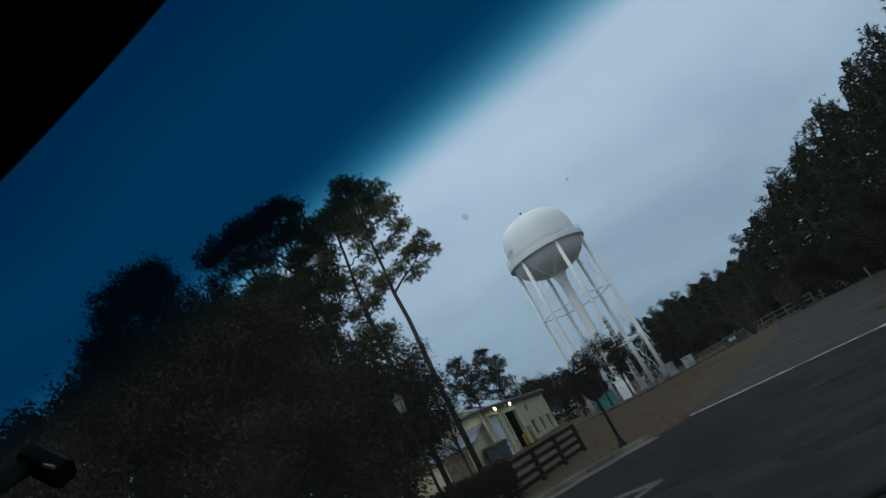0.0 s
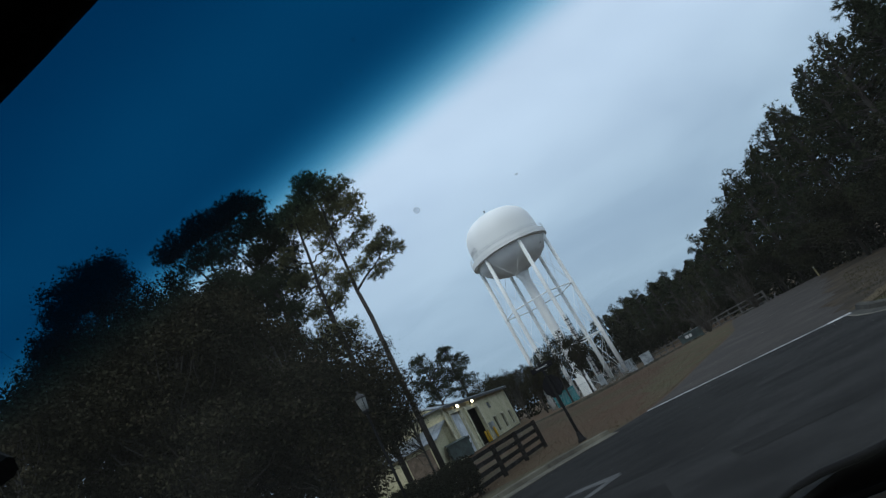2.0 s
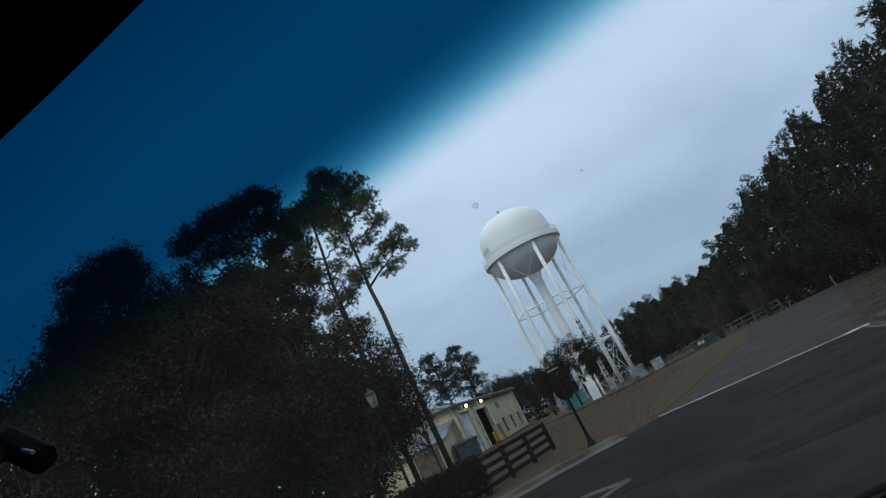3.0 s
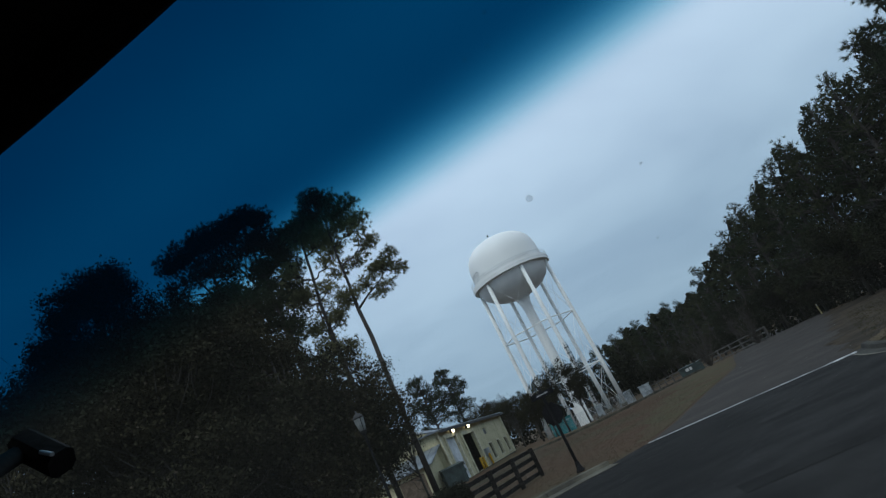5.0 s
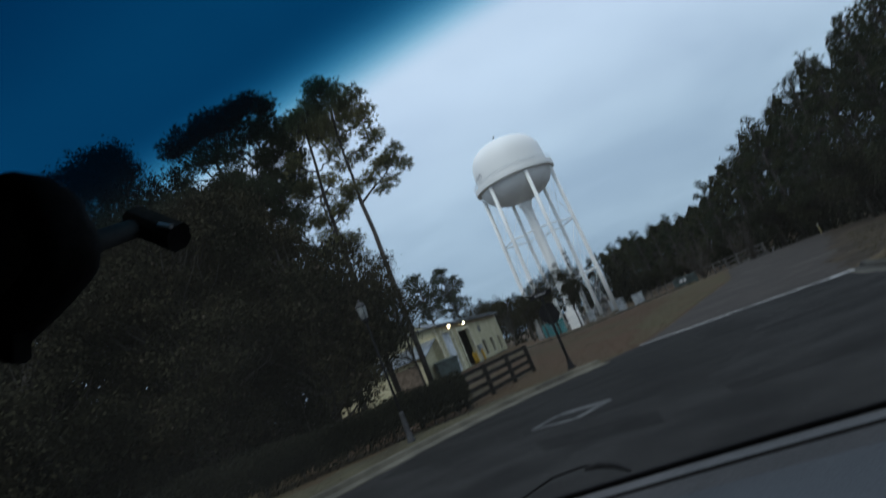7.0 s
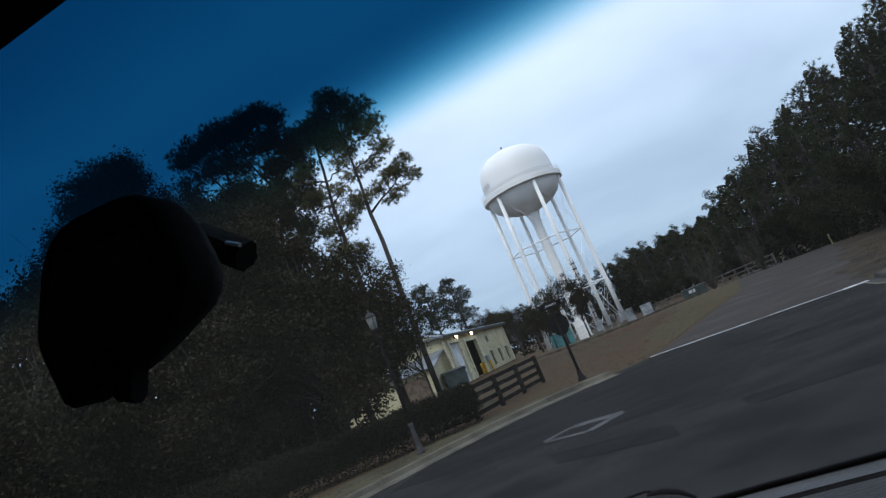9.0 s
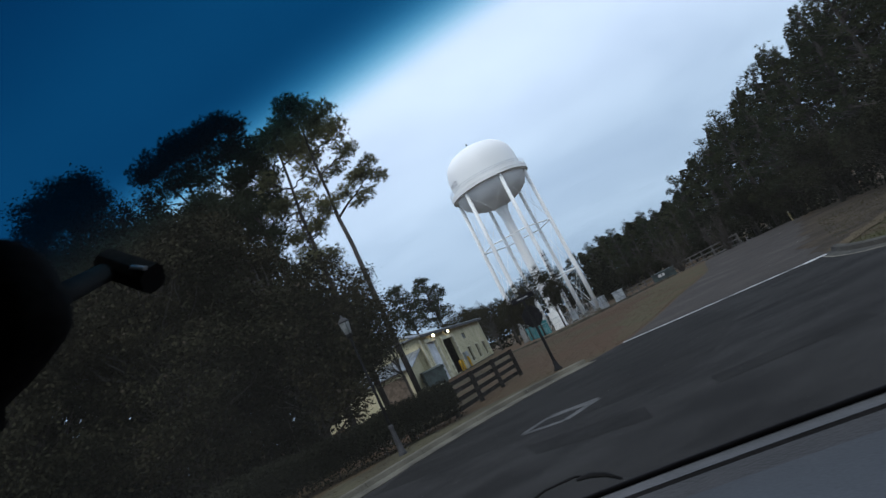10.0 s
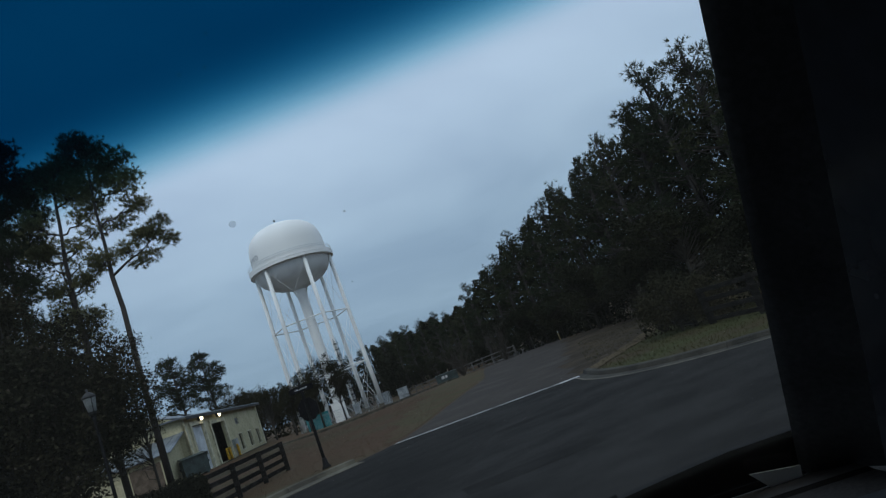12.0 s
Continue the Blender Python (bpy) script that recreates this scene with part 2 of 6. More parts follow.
M_LEAF_BROWN = material("dry_brown_leaves", (0.042, 0.032, 0.021), 0.7, scale=0.6, fine=6, bump=0, spec=0.2, random_tone=0.35, island=True)
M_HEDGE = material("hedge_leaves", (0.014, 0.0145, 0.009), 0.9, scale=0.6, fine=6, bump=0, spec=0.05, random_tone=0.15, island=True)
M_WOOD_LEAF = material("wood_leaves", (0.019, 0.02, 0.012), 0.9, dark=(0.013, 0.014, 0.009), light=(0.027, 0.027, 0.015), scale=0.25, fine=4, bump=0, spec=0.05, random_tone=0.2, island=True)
M_TWIG = material("bare_twigs", (0.045, 0.038, 0.032), 0.9, scale=3, bump=0)
M_TRIM_BLACK = material("black_cabin_trim", (0.022, 0.020, 0.019), 0.9, scale=6, fine=150, bump=0.1, spec=0.04, world_space=False)
M_PILLAR = material("dark_pillar_trim", (0.10, 0.097, 0.095), 0.8, scale=6, fine=150, bump=0.1, spec=0.2, world_space=False)
M_DASH_TRIM = material("pale_defroster_trim", (0.10, 0.096, 0.096), 0.6, scale=6, fine=160, bump=0.1, world_space=False)
M_DASH = material("grey_dashboard", (0.092, 0.096, 0.104), 0.75, scale=3, fine=400, bump=0.04, spec=0.3, world_space=False)
M_DASH_DARK = material("dark_dashboard_strip", (0.06, 0.054, 0.052), 0.7, scale=6, fine=160, bump=0.15, world_space=False)
M_RUBBER = material("black_rubber", (0.010, 0.010, 0.011), 0.9, scale=6, fine=60, bump=0.1, spec=0.1, world_space=False)
M_CAR_PAINT = material("dark_car_paint", (0.05, 0.053, 0.06), 0.3, metal=0.5, bump=0, world_space=False)
M_RIM = material("alloy_rim", (0.45, 0.46, 0.47), 0.35, metal=0.9, bump=0, world_space=False)


def lamp_material():
    m = bpy.data.materials.new("lit_wall_lamp")
    m.use_nodes = True
    b = m.node_tree.nodes["Principled BSDF"]
    b.inputs["Base Color"].default_value = (0.9, 0.85, 0.7, 1)
    b.inputs["Emission Color"].default_value = (1.0, 0.83, 0.55, 1)
    b.inputs["Emission Strength"].default_value = 7.0
    return m


M_LAMP = lamp_material()
M_DUST = material("dried_drop", (0.3, 0.32, 0.34), 0.9, scale=400, fine=900, bump=0, world_space=False)
nt = M_DUST.node_tree
film_mix, film_clear = nt.nodes.new("ShaderNodeMixShader"), nt.nodes.new("ShaderNodeBsdfTransparent")
film_mix.inputs[0].default_value = 0.86
nt.links.new(nt.nodes["Principled BSDF"].outputs[0], film_mix.inputs[1])
nt.links.new(film_clear.outputs[0], film_mix.inputs[2])
nt.links.new(film_mix.outputs[0], nt.nodes["Material Output"].inputs["Surface"])

SHADE_EDGE, SHADE_SOFT = 0.2775, 0.0329   # of the glass's run from top to bottom


def windscreen_material():
    """Clear glass with a blue shade band dyed into its upper quarter; UV v runs from the top edge down."""
    m = bpy.data.materials.new("windscreen_glass")
    m.use_nodes = True
    nt = m.node_tree
    nt.nodes.clear()
    out = nt.nodes.new("ShaderNodeOutputMaterial")
    uv = nt.nodes.new("ShaderNodeUVMap")
    uv.uv_map = "UVMap"
    sep = nt.nodes.new("ShaderNodeSeparateXYZ")
    nt.links.new(uv.outputs[0], sep.inputs[0])
    k = nt.nodes.new("ShaderNodeMapRange")
    k.interpolation_type = "SMOOTHERSTEP"
    k.inputs["From Min"].default_value, k.inputs["From Max"].default_value = SHADE_EDGE + SHADE_SOFT, SHADE_EDGE - 2.6 * SHADE_SOFT
    k.inputs["To Min"].default_value, k.inputs["To Max"].default_value = 0.0, 1.0
    nt.links.new(sep.outputs["Y"], k.inputs["Value"])
    deep = nt.nodes.new("ShaderNodeMapRange")
    deep.interpolation_type = "SMOOTHSTEP"
    deep.inputs["From Min"].default_value, deep.inputs["From Max"].default_value = 0.15, 0.0
    deep.inputs["To Min"].default_value, deep.inputs["To Max"].default_value = 0.0, 0.2
    nt.links.new(sep.outputs["Y"], deep.inputs["Value"])
    dye = nt.nodes.new("ShaderNodeMath")
    dye.operation = "ADD"
    nt.links.new(k.outputs[0], dye.inputs[0])
    nt.links.new(deep.outputs[0], dye.inputs[1])
    comb = nt.nodes.new("ShaderNodeCombineColor")
    for name, t in (("Red", 0.0025), ("Green", 0.056), ("Blue", 0.13)):
        p = nt.nodes.new("ShaderNodeMath")
        p.operation = "POWER"
        p.inputs[0].default_value = t
        nt.links.new(dye.outputs[0], p.inputs[1])
        nt.links.new(p.outputs[0], comb.inputs[name])
    tr = nt.nodes.new("ShaderNodeBsdfTransparent")
    nt.links.new(comb.outputs[0], tr.inputs["Color"])
    gl = nt.nodes.new("ShaderNodeBsdfGlossy")
    gl.inputs["Roughness"].default_value = 0.12
    fr = nt.nodes.new("ShaderNodeFresnel")
    fr.inputs["IOR"].default_value = 1.12
    mx = nt.nodes.new("ShaderNodeMixShader")
    nt.links.new(fr.outputs[0], mx.inputs[0])
    nt.links.new(tr.outputs[0], mx.inputs[1])
    nt.links.new(gl.outputs[0], mx.inputs[2])
    # a translucent haze added as dust to lift the darks; blue within the band
    tl = nt.nodes.new("ShaderNodeBsdfTranslucent")
    dust = nt.nodes.new("ShaderNodeMixRGB")
    dust.inputs[1].default_value, dust.inputs[2].default_value = (1.0, 0.9, 0.74, 1), (0.06, 0.36, 0.72, 1)
    nt.links.new(k.outputs[0], dust.inputs[0])
    nt.links.new(dust.outputs[0], tl.inputs["Color"])
    tc = nt.nodes.new("ShaderNodeTexCoord")
    haze = nt.nodes.new("ShaderNodeTexNoise")
    haze.inputs["Scale"].default_value, haze.inputs["Detail"].default_value = 3.0, 4.0
    nt.links.new(tc.outputs["Object"], haze.inputs["Vector"])
    amount = nt.nodes.new("ShaderNodeMapRange")
    amount.inputs["From Min"].default_value, amount.inputs["From Max"].default_value = 0.3, 0.7
    amount.inputs["To Min"].default_value, amount.inputs["To Max"].default_value = 0.006, 0.016
    nt.links.new(haze.outputs["Fac"], amount.inputs["Value"])
    mh = nt.nodes.new("ShaderNodeMixShader")
    nt.links.new(amount.outputs[0], mh.inputs[0])
    nt.links.new(mx.outputs[0], mh.inputs[1])
    nt.links.new(tl.outputs[0], mh.inputs[2])
    nt.links.new(mh.outputs[0], out.inputs["Surface"])
    return m


M_WINDSCREEN = windscreen_material()


# ---------------------------------------------------------------- builders
def ground_z(x, y):
    """Height of the land: a slight fall to the east, and a shallow dip round the water tower."""
    def ease(v):
        v = min(max(v, 0.0), 1.0)
        return v * v * (3 - 2 * v)
    return -0.02 * min(max(x, -40), 40) + 0.0046 * min(max(y, -20), 70) - 1.4 * ease((y - 42) / 62) * ease((x - 2) / 8)


class Shape:
    """Collects vertices and faces for one mesh."""

    def __init__(self):
        self.v, self.f = [], []

    def add(self, verts, faces):
        n = len(self.v)
        self.v += [tuple(p) for p in verts]
        self.f += [tuple(i + n for i in f) for f in faces]
        return self

    def box(self, size, m=None, taper=1.0):
        """A box of that size, centred on m's origin in x and y and standing on it."""
        m = m or Matrix()
        x, y, z = size[0] / 2, size[1] / 2, size[2]
        pts = [(-x, -y, 0), (x, -y, 0), (x, y, 0), (-x, y, 0)] + [(a * taper, b * taper, z) for a, b in ((-x, -y), (x, -y), (x, y), (-x, y))]
        return self.add([m @ Vector(p) for p in pts], [(3, 2, 1, 0), (4, 5, 6, 7), (0, 1, 5, 4), (1, 2, 6, 5), (2, 3, 7, 6), (3, 0, 4, 7)])

    def slab(self, size, m=None, edge=0.008):
        """A box with chamfered long edges, centred on m's origin."""
        m = m or Matrix()
        x, y, z = size[0] / 2, size[1] / 2, size[2] / 2
        e = min(edge, y * 0.6, z * 0.6)
        ring = [(-y + e, -z), (y - e, -z), (y, -z + e), (y, z - e), (y - e, z), (-y + e, z), (-y, z - e), (-y, -z + e)]
        pts = [m @ Vector((-x, a, b)) for a, b in ring] + [m @ Vector((x, a, b)) for a, b in ring]
        faces = [tuple(range(7, -1, -1)), tuple(range(8, 16))] + [(i, (i + 1) % 8, (i + 1) % 8 + 8, i + 8) for i in range(8)]
        return self.add(pts, faces)

    def tube(self, path, radii, sides=8, caps=True):
        path = [Vector(p) for p in path]
        n0 = len(self.v)
        side = None
        for i, p in enumerate(path):
            d = (path[min(i + 1, len(path) - 1)] - path[max(i - 1, 0)]).normalized()
            ref = side if side is not None and abs(side.dot(d)) < 0.95 else (Vector((1, 0, 0)) if abs(d.x) < 0.8 else Vector((0, 1, 0)))
            u = (ref - d * ref.dot(d)).normalized()
            side = u
            w = d.cross(u)
            r = radii[i] if hasattr(radii, "__len__") else radii
            for k in range(sides):
                a = 2 * math.pi * k / sides
                self.v.append(tuple(p + u * (math.cos(a) * r) + w * (math.sin(a) * r)))
        for i in range(len(path) - 1):
            for k in range(sides):
                a, b = n0 + i * sides + k, n0 + i * sides + (k + 1) % sides
                self.f.append((a, b, b + sides, a + sides))
        if caps:
            self.f.append(tuple(range(n0 + sides - 1, n0 - 1, -1)))
            e = n0 + (len(path) - 1) * sides
            self.f.append(tuple(range(e, e + sides)))
        return self

    def lathe(self, profile, sides=24, m=None):
        """Turns (radius, height) pairs about the z axis."""
        m = m or Matrix()
        n0 = len(self.v)
        for r, z in profile:
            for k in range(sides):
                a = 2 * math.pi * k / sides
                self.v.append(tuple(m @ Vector((r * math.cos(a), r * math.sin(a), z))))
        for i in range(len(profile) - 1):
            for k in range(sides):
                a, b = n0 + i * sides + k, n0 + i * sides + (k + 1) % sides
                self.f.append((a, b, b + sides, a + sides))
        self.f.append(tuple(range(n0 + sides - 1, n0 - 1, -1)))
        e = n0 + (len(profile) - 1) * sides
        self.f.append(tuple(range(e, e + sides)))
        return self

    def mesh(self, name, mat, smooth=False):
        me = bpy.data.meshes.new(name)
        me.from_pydata(self.v, [], self.f)
        me.materials.append(mat)
        if smooth:
            me.shade_smooth()
        me.update()
        return me


def part(name, shape, mat, parent, label="", m=None, smooth=False):
    """Links a shape (or a finished mesh) as one mesh object under a thing or a part."""
    me = shape.mesh(name, mat, smooth) if isinstance(shape, Shape) else shape
    ob = new(name, me)
    ob.parent = parent
    if m is not None:
        ob.matrix_basis = m
    return tagged(ob, label)


def thing(name, m, label, category, group="", kind=""):
    ob = new(name)
    ob.matrix_basis = m
    ob.empty_display_size = 0.2
    return tagged(ob, label, category, group, kind)


def place(x, y, rz=0.0, dz=0.0):
    return pose(x, y, ground_z(x, y) + dz, 0, 0, rz)


def surface(name, mesh, label, category, kind="structure"):
    return tagged(new(name, mesh), label, category, kind=kind)


# ---------------------------------------------------------------- ground, roads, kerbs
def ground_mesh():
    s = Shape()
    xs = [-900, -400, -200, -120, -80] + [-60 + 4 * i for i in range(31)] + [80, 120, 200, 400, 900]
    ys = [-300, -120, -60, -30] + [-20 + 4 * i for i in range(37)] + [150, 200, 300, 500, 900, 1500]
    s.v = [(x, y, ground_z(x, y)) for y in ys for x in xs]
    w = len(xs)
    s.f = [(j * w + i, j * w + i + 1, (j + 1) * w + i + 1, (j + 1) * w + i) for j in range(len(ys) - 1) for i in range(w - 1)]
    return s.mesh("ground", M_GRASS, True)


surface("ground", ground_mesh(), "dry brown and green grass verge strewn with pine straw", "ground")

# kerb lines, as (x, y) along the face of the kerb
KERB_WEST = [(-40.0, -26.0), (-20.0, -5.5), (-10.0, 5.2), (-6.2, 9.6), (-3.45, 12.35), (-2.22, 13.65), (-0.98, 14.85), (0.08, 15.65), (1.4, 16.4), (2.75, 16.8)]
KERB_EAST = [(9.45, 15.75), (8.95, 14.4), (8.72, 13.0), (8.8, 11.8), (9.15, 10.65), (9.85, 9.5), (11.2, 7.9), (14.0, 5.2), (20.0, 0.0), (40.0, -17.0)]


def smooth_line(pts, step=0.35):
    out = []
    for i in range(len(pts) - 1):
        p0, p1, p2, p3 = (Vector(pts[max(min(j, len(pts) - 1), 0)]) for j in (i - 1, i, i + 1, i + 2))
        n = max(2, min(24, int((p2 - p1).length / step)))
        for k in range(n):
            t = k / n
            out.append(0.5 * ((2 * p1) + (p2 - p0) * t + (2 * p0 - 5 * p1 + 4 * p2 - p3) * t * t + (3 * p1 - p0 - 3 * p2 + p3) * t ** 3))
    return out + [Vector(pts[-1])]


def drape(outline, dz, step=1.5):
    """A flat polygon laid on the land: triangulated on a grid and lifted by dz."""
    bm = bmesh.new()
    vs = [bm.verts.new((x, y, 0)) for x, y in outline]
    bm.faces.new(vs)
    bmesh.ops.triangulate(bm, faces=bm.faces)
    x0, x1 = min(p[0] for p in outline), max(p[0] for p in outline)
    y0, y1 = min(p[1] for p in outline), max(p[1] for p in outline)
    for axis, a, b in ((0, x0, x1), (1, y0, y1)):
        c = max(a, -42) + step
        while c < min(b, 110):
            co = (c, 0, 0) if axis == 0 else (0, c, 0)
            no = (1, 0, 0) if axis == 0 else (0, 1, 0)
            bmesh.ops.bisect_plane(bm, geom=bm.verts[:] + bm.edges[:] + bm.faces[:], plane_co=co, plane_no=no)
            c += step
    for v in bm.verts:
        v.co.z = ground_z(v.co.x, v.co.y) + dz
    for f in bm.faces:
        if f.normal.z < 0:
            f.normal_flip()
    return bm


def bm_mesh(bm, name, mat):
    me = bpy.data.meshes.new(name)
    bm.normal_update()
    bm.to_mesh(me)
    bm.free()
    me.materials.append(mat)
    return me


west, east = smooth_line(KERB_WEST, 1.0), smooth_line(KERB_EAST, 1.0)
main_outline = [tuple(p) for p in west] + [(4.09, 17.62), (6.2, 16.72), (9.4, 15.7)] + [tuple(p) for p in east[1:]] + [(40.0, -60.0), (-40.0, -60.0)]
surface("road", bm_mesh(drape(main_outline, 0.03, 4.0), "road", M_ASPHALT), "dark worn asphalt road junction with patches", "road")
side_west = [(4.09, 17.64), (5.74, 20.0), (8.55, 25.0), (12.65, 31.9), (14.3, 35.2), (17.5, 43.0), (23.0, 56.0), (34.0, 80.0), (52.0, 118.0)]
side_east = [(60.0, 112.0), (41.0, 76.0), (27.5, 47.0), (18.4, 31.0), (12.05, 20.3), (9.7, 16.3), (9.4, 15.72)]
side_outline = [tuple(p) for p in smooth_line(side_west, 2.0)] + [tuple(p) for p in smooth_line(side_east, 2.0)]
surface("side_road", bm_mesh(drape(side_outline, 0.026, 4.0), "side_road", M_SIDE), "pale grey weathered side road surface", "road")
verge_outline = [tuple(p) for p in smooth_line(KERB_EAST[:9], 1.0)] + [(24.0, 3.0), (18.0, 11.0), (15.2, 16.4), (17.2, 22.0), (14.4, 19.6), (11.6, 17.4), (9.9, 16.1)]
surface("verge_east", bm_mesh(drape(verge_outline, 0.012, 3.0), "verge_east", M_VERGE), "green grass verge inside the east kerb", "verge")
M_LITTER = material("dark_leaf_litter", (0.040, 0.032, 0.024), 0.95, dark=(0.026, 0.022, 0.017), light=(0.056, 0.043, 0.030), scale=0.6, fine=12, bump=0.5, spec=0.05)
M_WORN_EDGE = material("worn_sandy_edge", (0.0697, 0.0536, 0.0340), 0.95, dark=(0.0510, 0.0399, 0.0263), light=(0.0833, 0.0654, 0.0425), scale=0.9, fine=14, bump=0.4, spec=0.05)
ragged = random.Random(21)
ragged_east = [(p.x - ragged.uniform(0.1, 0.9) * min(1.0, 0.25 * k), p.y + ragged.uniform(-0.1, 0.4)) for k, p in enumerate(list(reversed(smooth_line(side_east[2:6], 0.6))))][::-1]
litter_outline = [(9.75, 16.25), (11.6, 17.6), (14.4, 19.9), (17.6, 23.0), (24.0, 30.5), (31.0, 44.0), (28.0, 46.6)] + ragged_east
surface("verge_litter", bm_mesh(drape(litter_outline, 0.031, 3.0), "verge_litter", M_LITTER), "dark leaf litter between side road and verge", "verge")
rough_edge = random.Random(9)
sandy, back = [], []
for k, p in enumerate(smooth_line([(9.55, 15.95), (11.2, 17.2), (14.4, 19.7), (18.4, 23.6)], 0.7)):
    w = 0.26 * rough_edge.uniform(0.6, 1.3)
    sandy.append((p.x + w, p.y - w))
    back.append((p.x - w, p.y + w))
surface("verge_worn_edge", bm_mesh(drape(sandy + back[::-1], 0.036, 3.0), "verge_worn_edge", M_WORN_EDGE), "pale worn sandy edge of the verge", "verge")
rough_edge = random.Random(9)
strip = smooth_line([(4.4, 18.6), (5.6, 20.3), (8.4, 25.2), (12.5, 32.1), (14.1, 35.4), (17.3, 43.2), (22.4, 55.4)], 1.2)
inner = []
for k, p in enumerate(strip):
    d = (strip[min(k + 1, len(strip) - 1)] - strip[max(k - 1, 0)]).normalized()
    w = (0.5 + min(3.4, 0.3 * k)) * rough_edge.uniform(0.75, 1.2)
    inner.append((p.x - d.y * w, p.y + d.x * w))
surface("verge_west", bm_mesh(drape([tuple(p) for p in strip] + inner[::-1], 0.012, 3.0), "verge_west", M_OLIVE), "olive green grass along the side road's edge", "verge")
outer, inner = [], []
west_edge = smooth_line(KERB_WEST[2:], 1.0)
for k, p in enumerate(west_edge[:-1]):
    d = (west_edge[k + 1] - west_edge[max(k - 1, 0)]).normalized()
    w = 3.0 * rough_edge.uniform(0.85, 1.15) * min(1.0, (len(west_edge) - k) / 4)
    outer.append((p.x - d.y * 0.12, p.y + d.x * 0.12))
    inner.append((p.x - d.y * w, p.y + d.x * w))
surface("verge_kerb_side", bm_mesh(drape(outer + inner[::-1], 0.014, 3.0), "verge_kerb_side", M_DRY_VERGE), "dull dry grass strip behind the west kerb", "verge")


def paint_strip(name, a, b, width, mat, label, dz=0.036):
    a, b = Vector(a), Vector(b)
    d = (b - a).normalized()
    n = Vector((-d.y, d.x)) * width / 2
    return surface(name, bm_mesh(drape([tuple(a - n), tuple(b - n), tuple(b + n), tuple(a + n)], dz, 3.0), name, mat), label, "road marking")


paint_strip("stop_line", (4.05, 17.55), (8.6, 15.85), 0.13, M_PAINT_LINE, "thin worn white line across the side road mouth")
paint_strip("stop_line_end", (8.62, 15.85), (9.5, 15.6), 0.3, M_PAINT_LINE, "broad white end of the line beside the kerb")
for a, b, w in (((0.3, 10.66), (0.82, 11.08), 0.16), ((0.82, 11.08), (1.62, 10.6), 0.3), ((1.62, 10.6), (0.95, 10.1), 0.2), ((0.95, 10.1), (0.3, 10.6), 0.16)):
    paint_strip("road_arrow_stroke", a, b, w, M_WORN_LINE, "worn white stroke of a painted arrow outline")
lane_edge = smooth_line([(-2.6, 11.6), (-1.3, 11.0), (-0.52, 10.62), (0.36, 10.26), (1.1, 9.96), (1.76, 9.56), (2.55, 9.2)], 0.5) + smooth_line([(2.62, 9.22), (3.41, 9.9), (4.4, 11.3), (5.5, 13.6), (5.7, 16.5)], 0.8)
surface("road_lane", bm_mesh(drape([tuple(p) for p in lane_edge] + [(4.2, 17.2), (2.9, 16.25), (1.5, 15.75), (0.25, 15.05), (-0.8, 14.25), (-2.0, 13.1)], 0.0325, 2.0), "road_lane", M_LANE), "darker resurfaced asphalt beside the west kerb", "road")

for name, outline in (("tar_patch", [(0.2, 9.5), (1.8, 8.4), (1.66, 7.6), (0.28, 8.6)]), ("tar_patch", [(2.7, 8.3), (4.6, 7.9), (4.5, 7.35), (2.6, 7.75)]), ("tar_patch", [(4.6, 12.1), (6.6, 11.6), (6.5, 11.2), (4.5, 11.6)])):
    surface(name, bm_mesh(drape(outline, 0.0345, 2.0), name, M_PATCH), "darker tar patch in the worn asphalt", "road patch")


def kerb_run(name, line, side, label, mat, gutter=0.42):
    """A kerb and gutter of cast lengths about 1.5 m long; side: +1 if the verge lies to the line's left."""
    top = thing(name, Matrix(), label, "kerb", kind="structure")
    pts = smooth_line(line, 0.5)
    profile = [(-gutter, 0.035), (-0.06, 0.05), (-0.02, 0.14), (0.03, 0.155), (0.13, 0.155), (0.14, -0.05), (-gutter, -0.05)]
    i = 0
    while i < len(pts) - 1:
        j, run = i, 0.0
        while j < len(pts) - 1 and run < 1.5:
            run += (pts[j + 1] - pts[j]).length
            j += 1
        s = Shape()
        seg = pts[i:j + 1]
        for k, p in enumerate(seg):
            d = (pts[min(i + k + 1, len(pts) - 1)] - pts[max(i + k - 1, 0)]).normalized()
            n = Vector((-d.y, d.x)) * side
            q = p - d * 0.006 if k == len(seg) - 1 else (p + d * 0.006 if k == 0 else p)
            for a, z in profile:
                s.v.append((q.x + n.x * a, q.y + n.y * a, ground_z(p.x, p.y) + z))
        c = len(profile)
        for k in range(len(seg) - 1):
            for m in range(c):
                a, b = k * c + m, k * c + (m + 1) % c
                s.f.append((a, b, b + c, a + c) if side < 0 else (b, a, a + c, b + c))
        s.f += [tuple(range(c)), tuple(range((len(seg) - 1) * c, len(seg) * c))]
        part("kerb_stone", s, mat, top)
        i = j
    return top


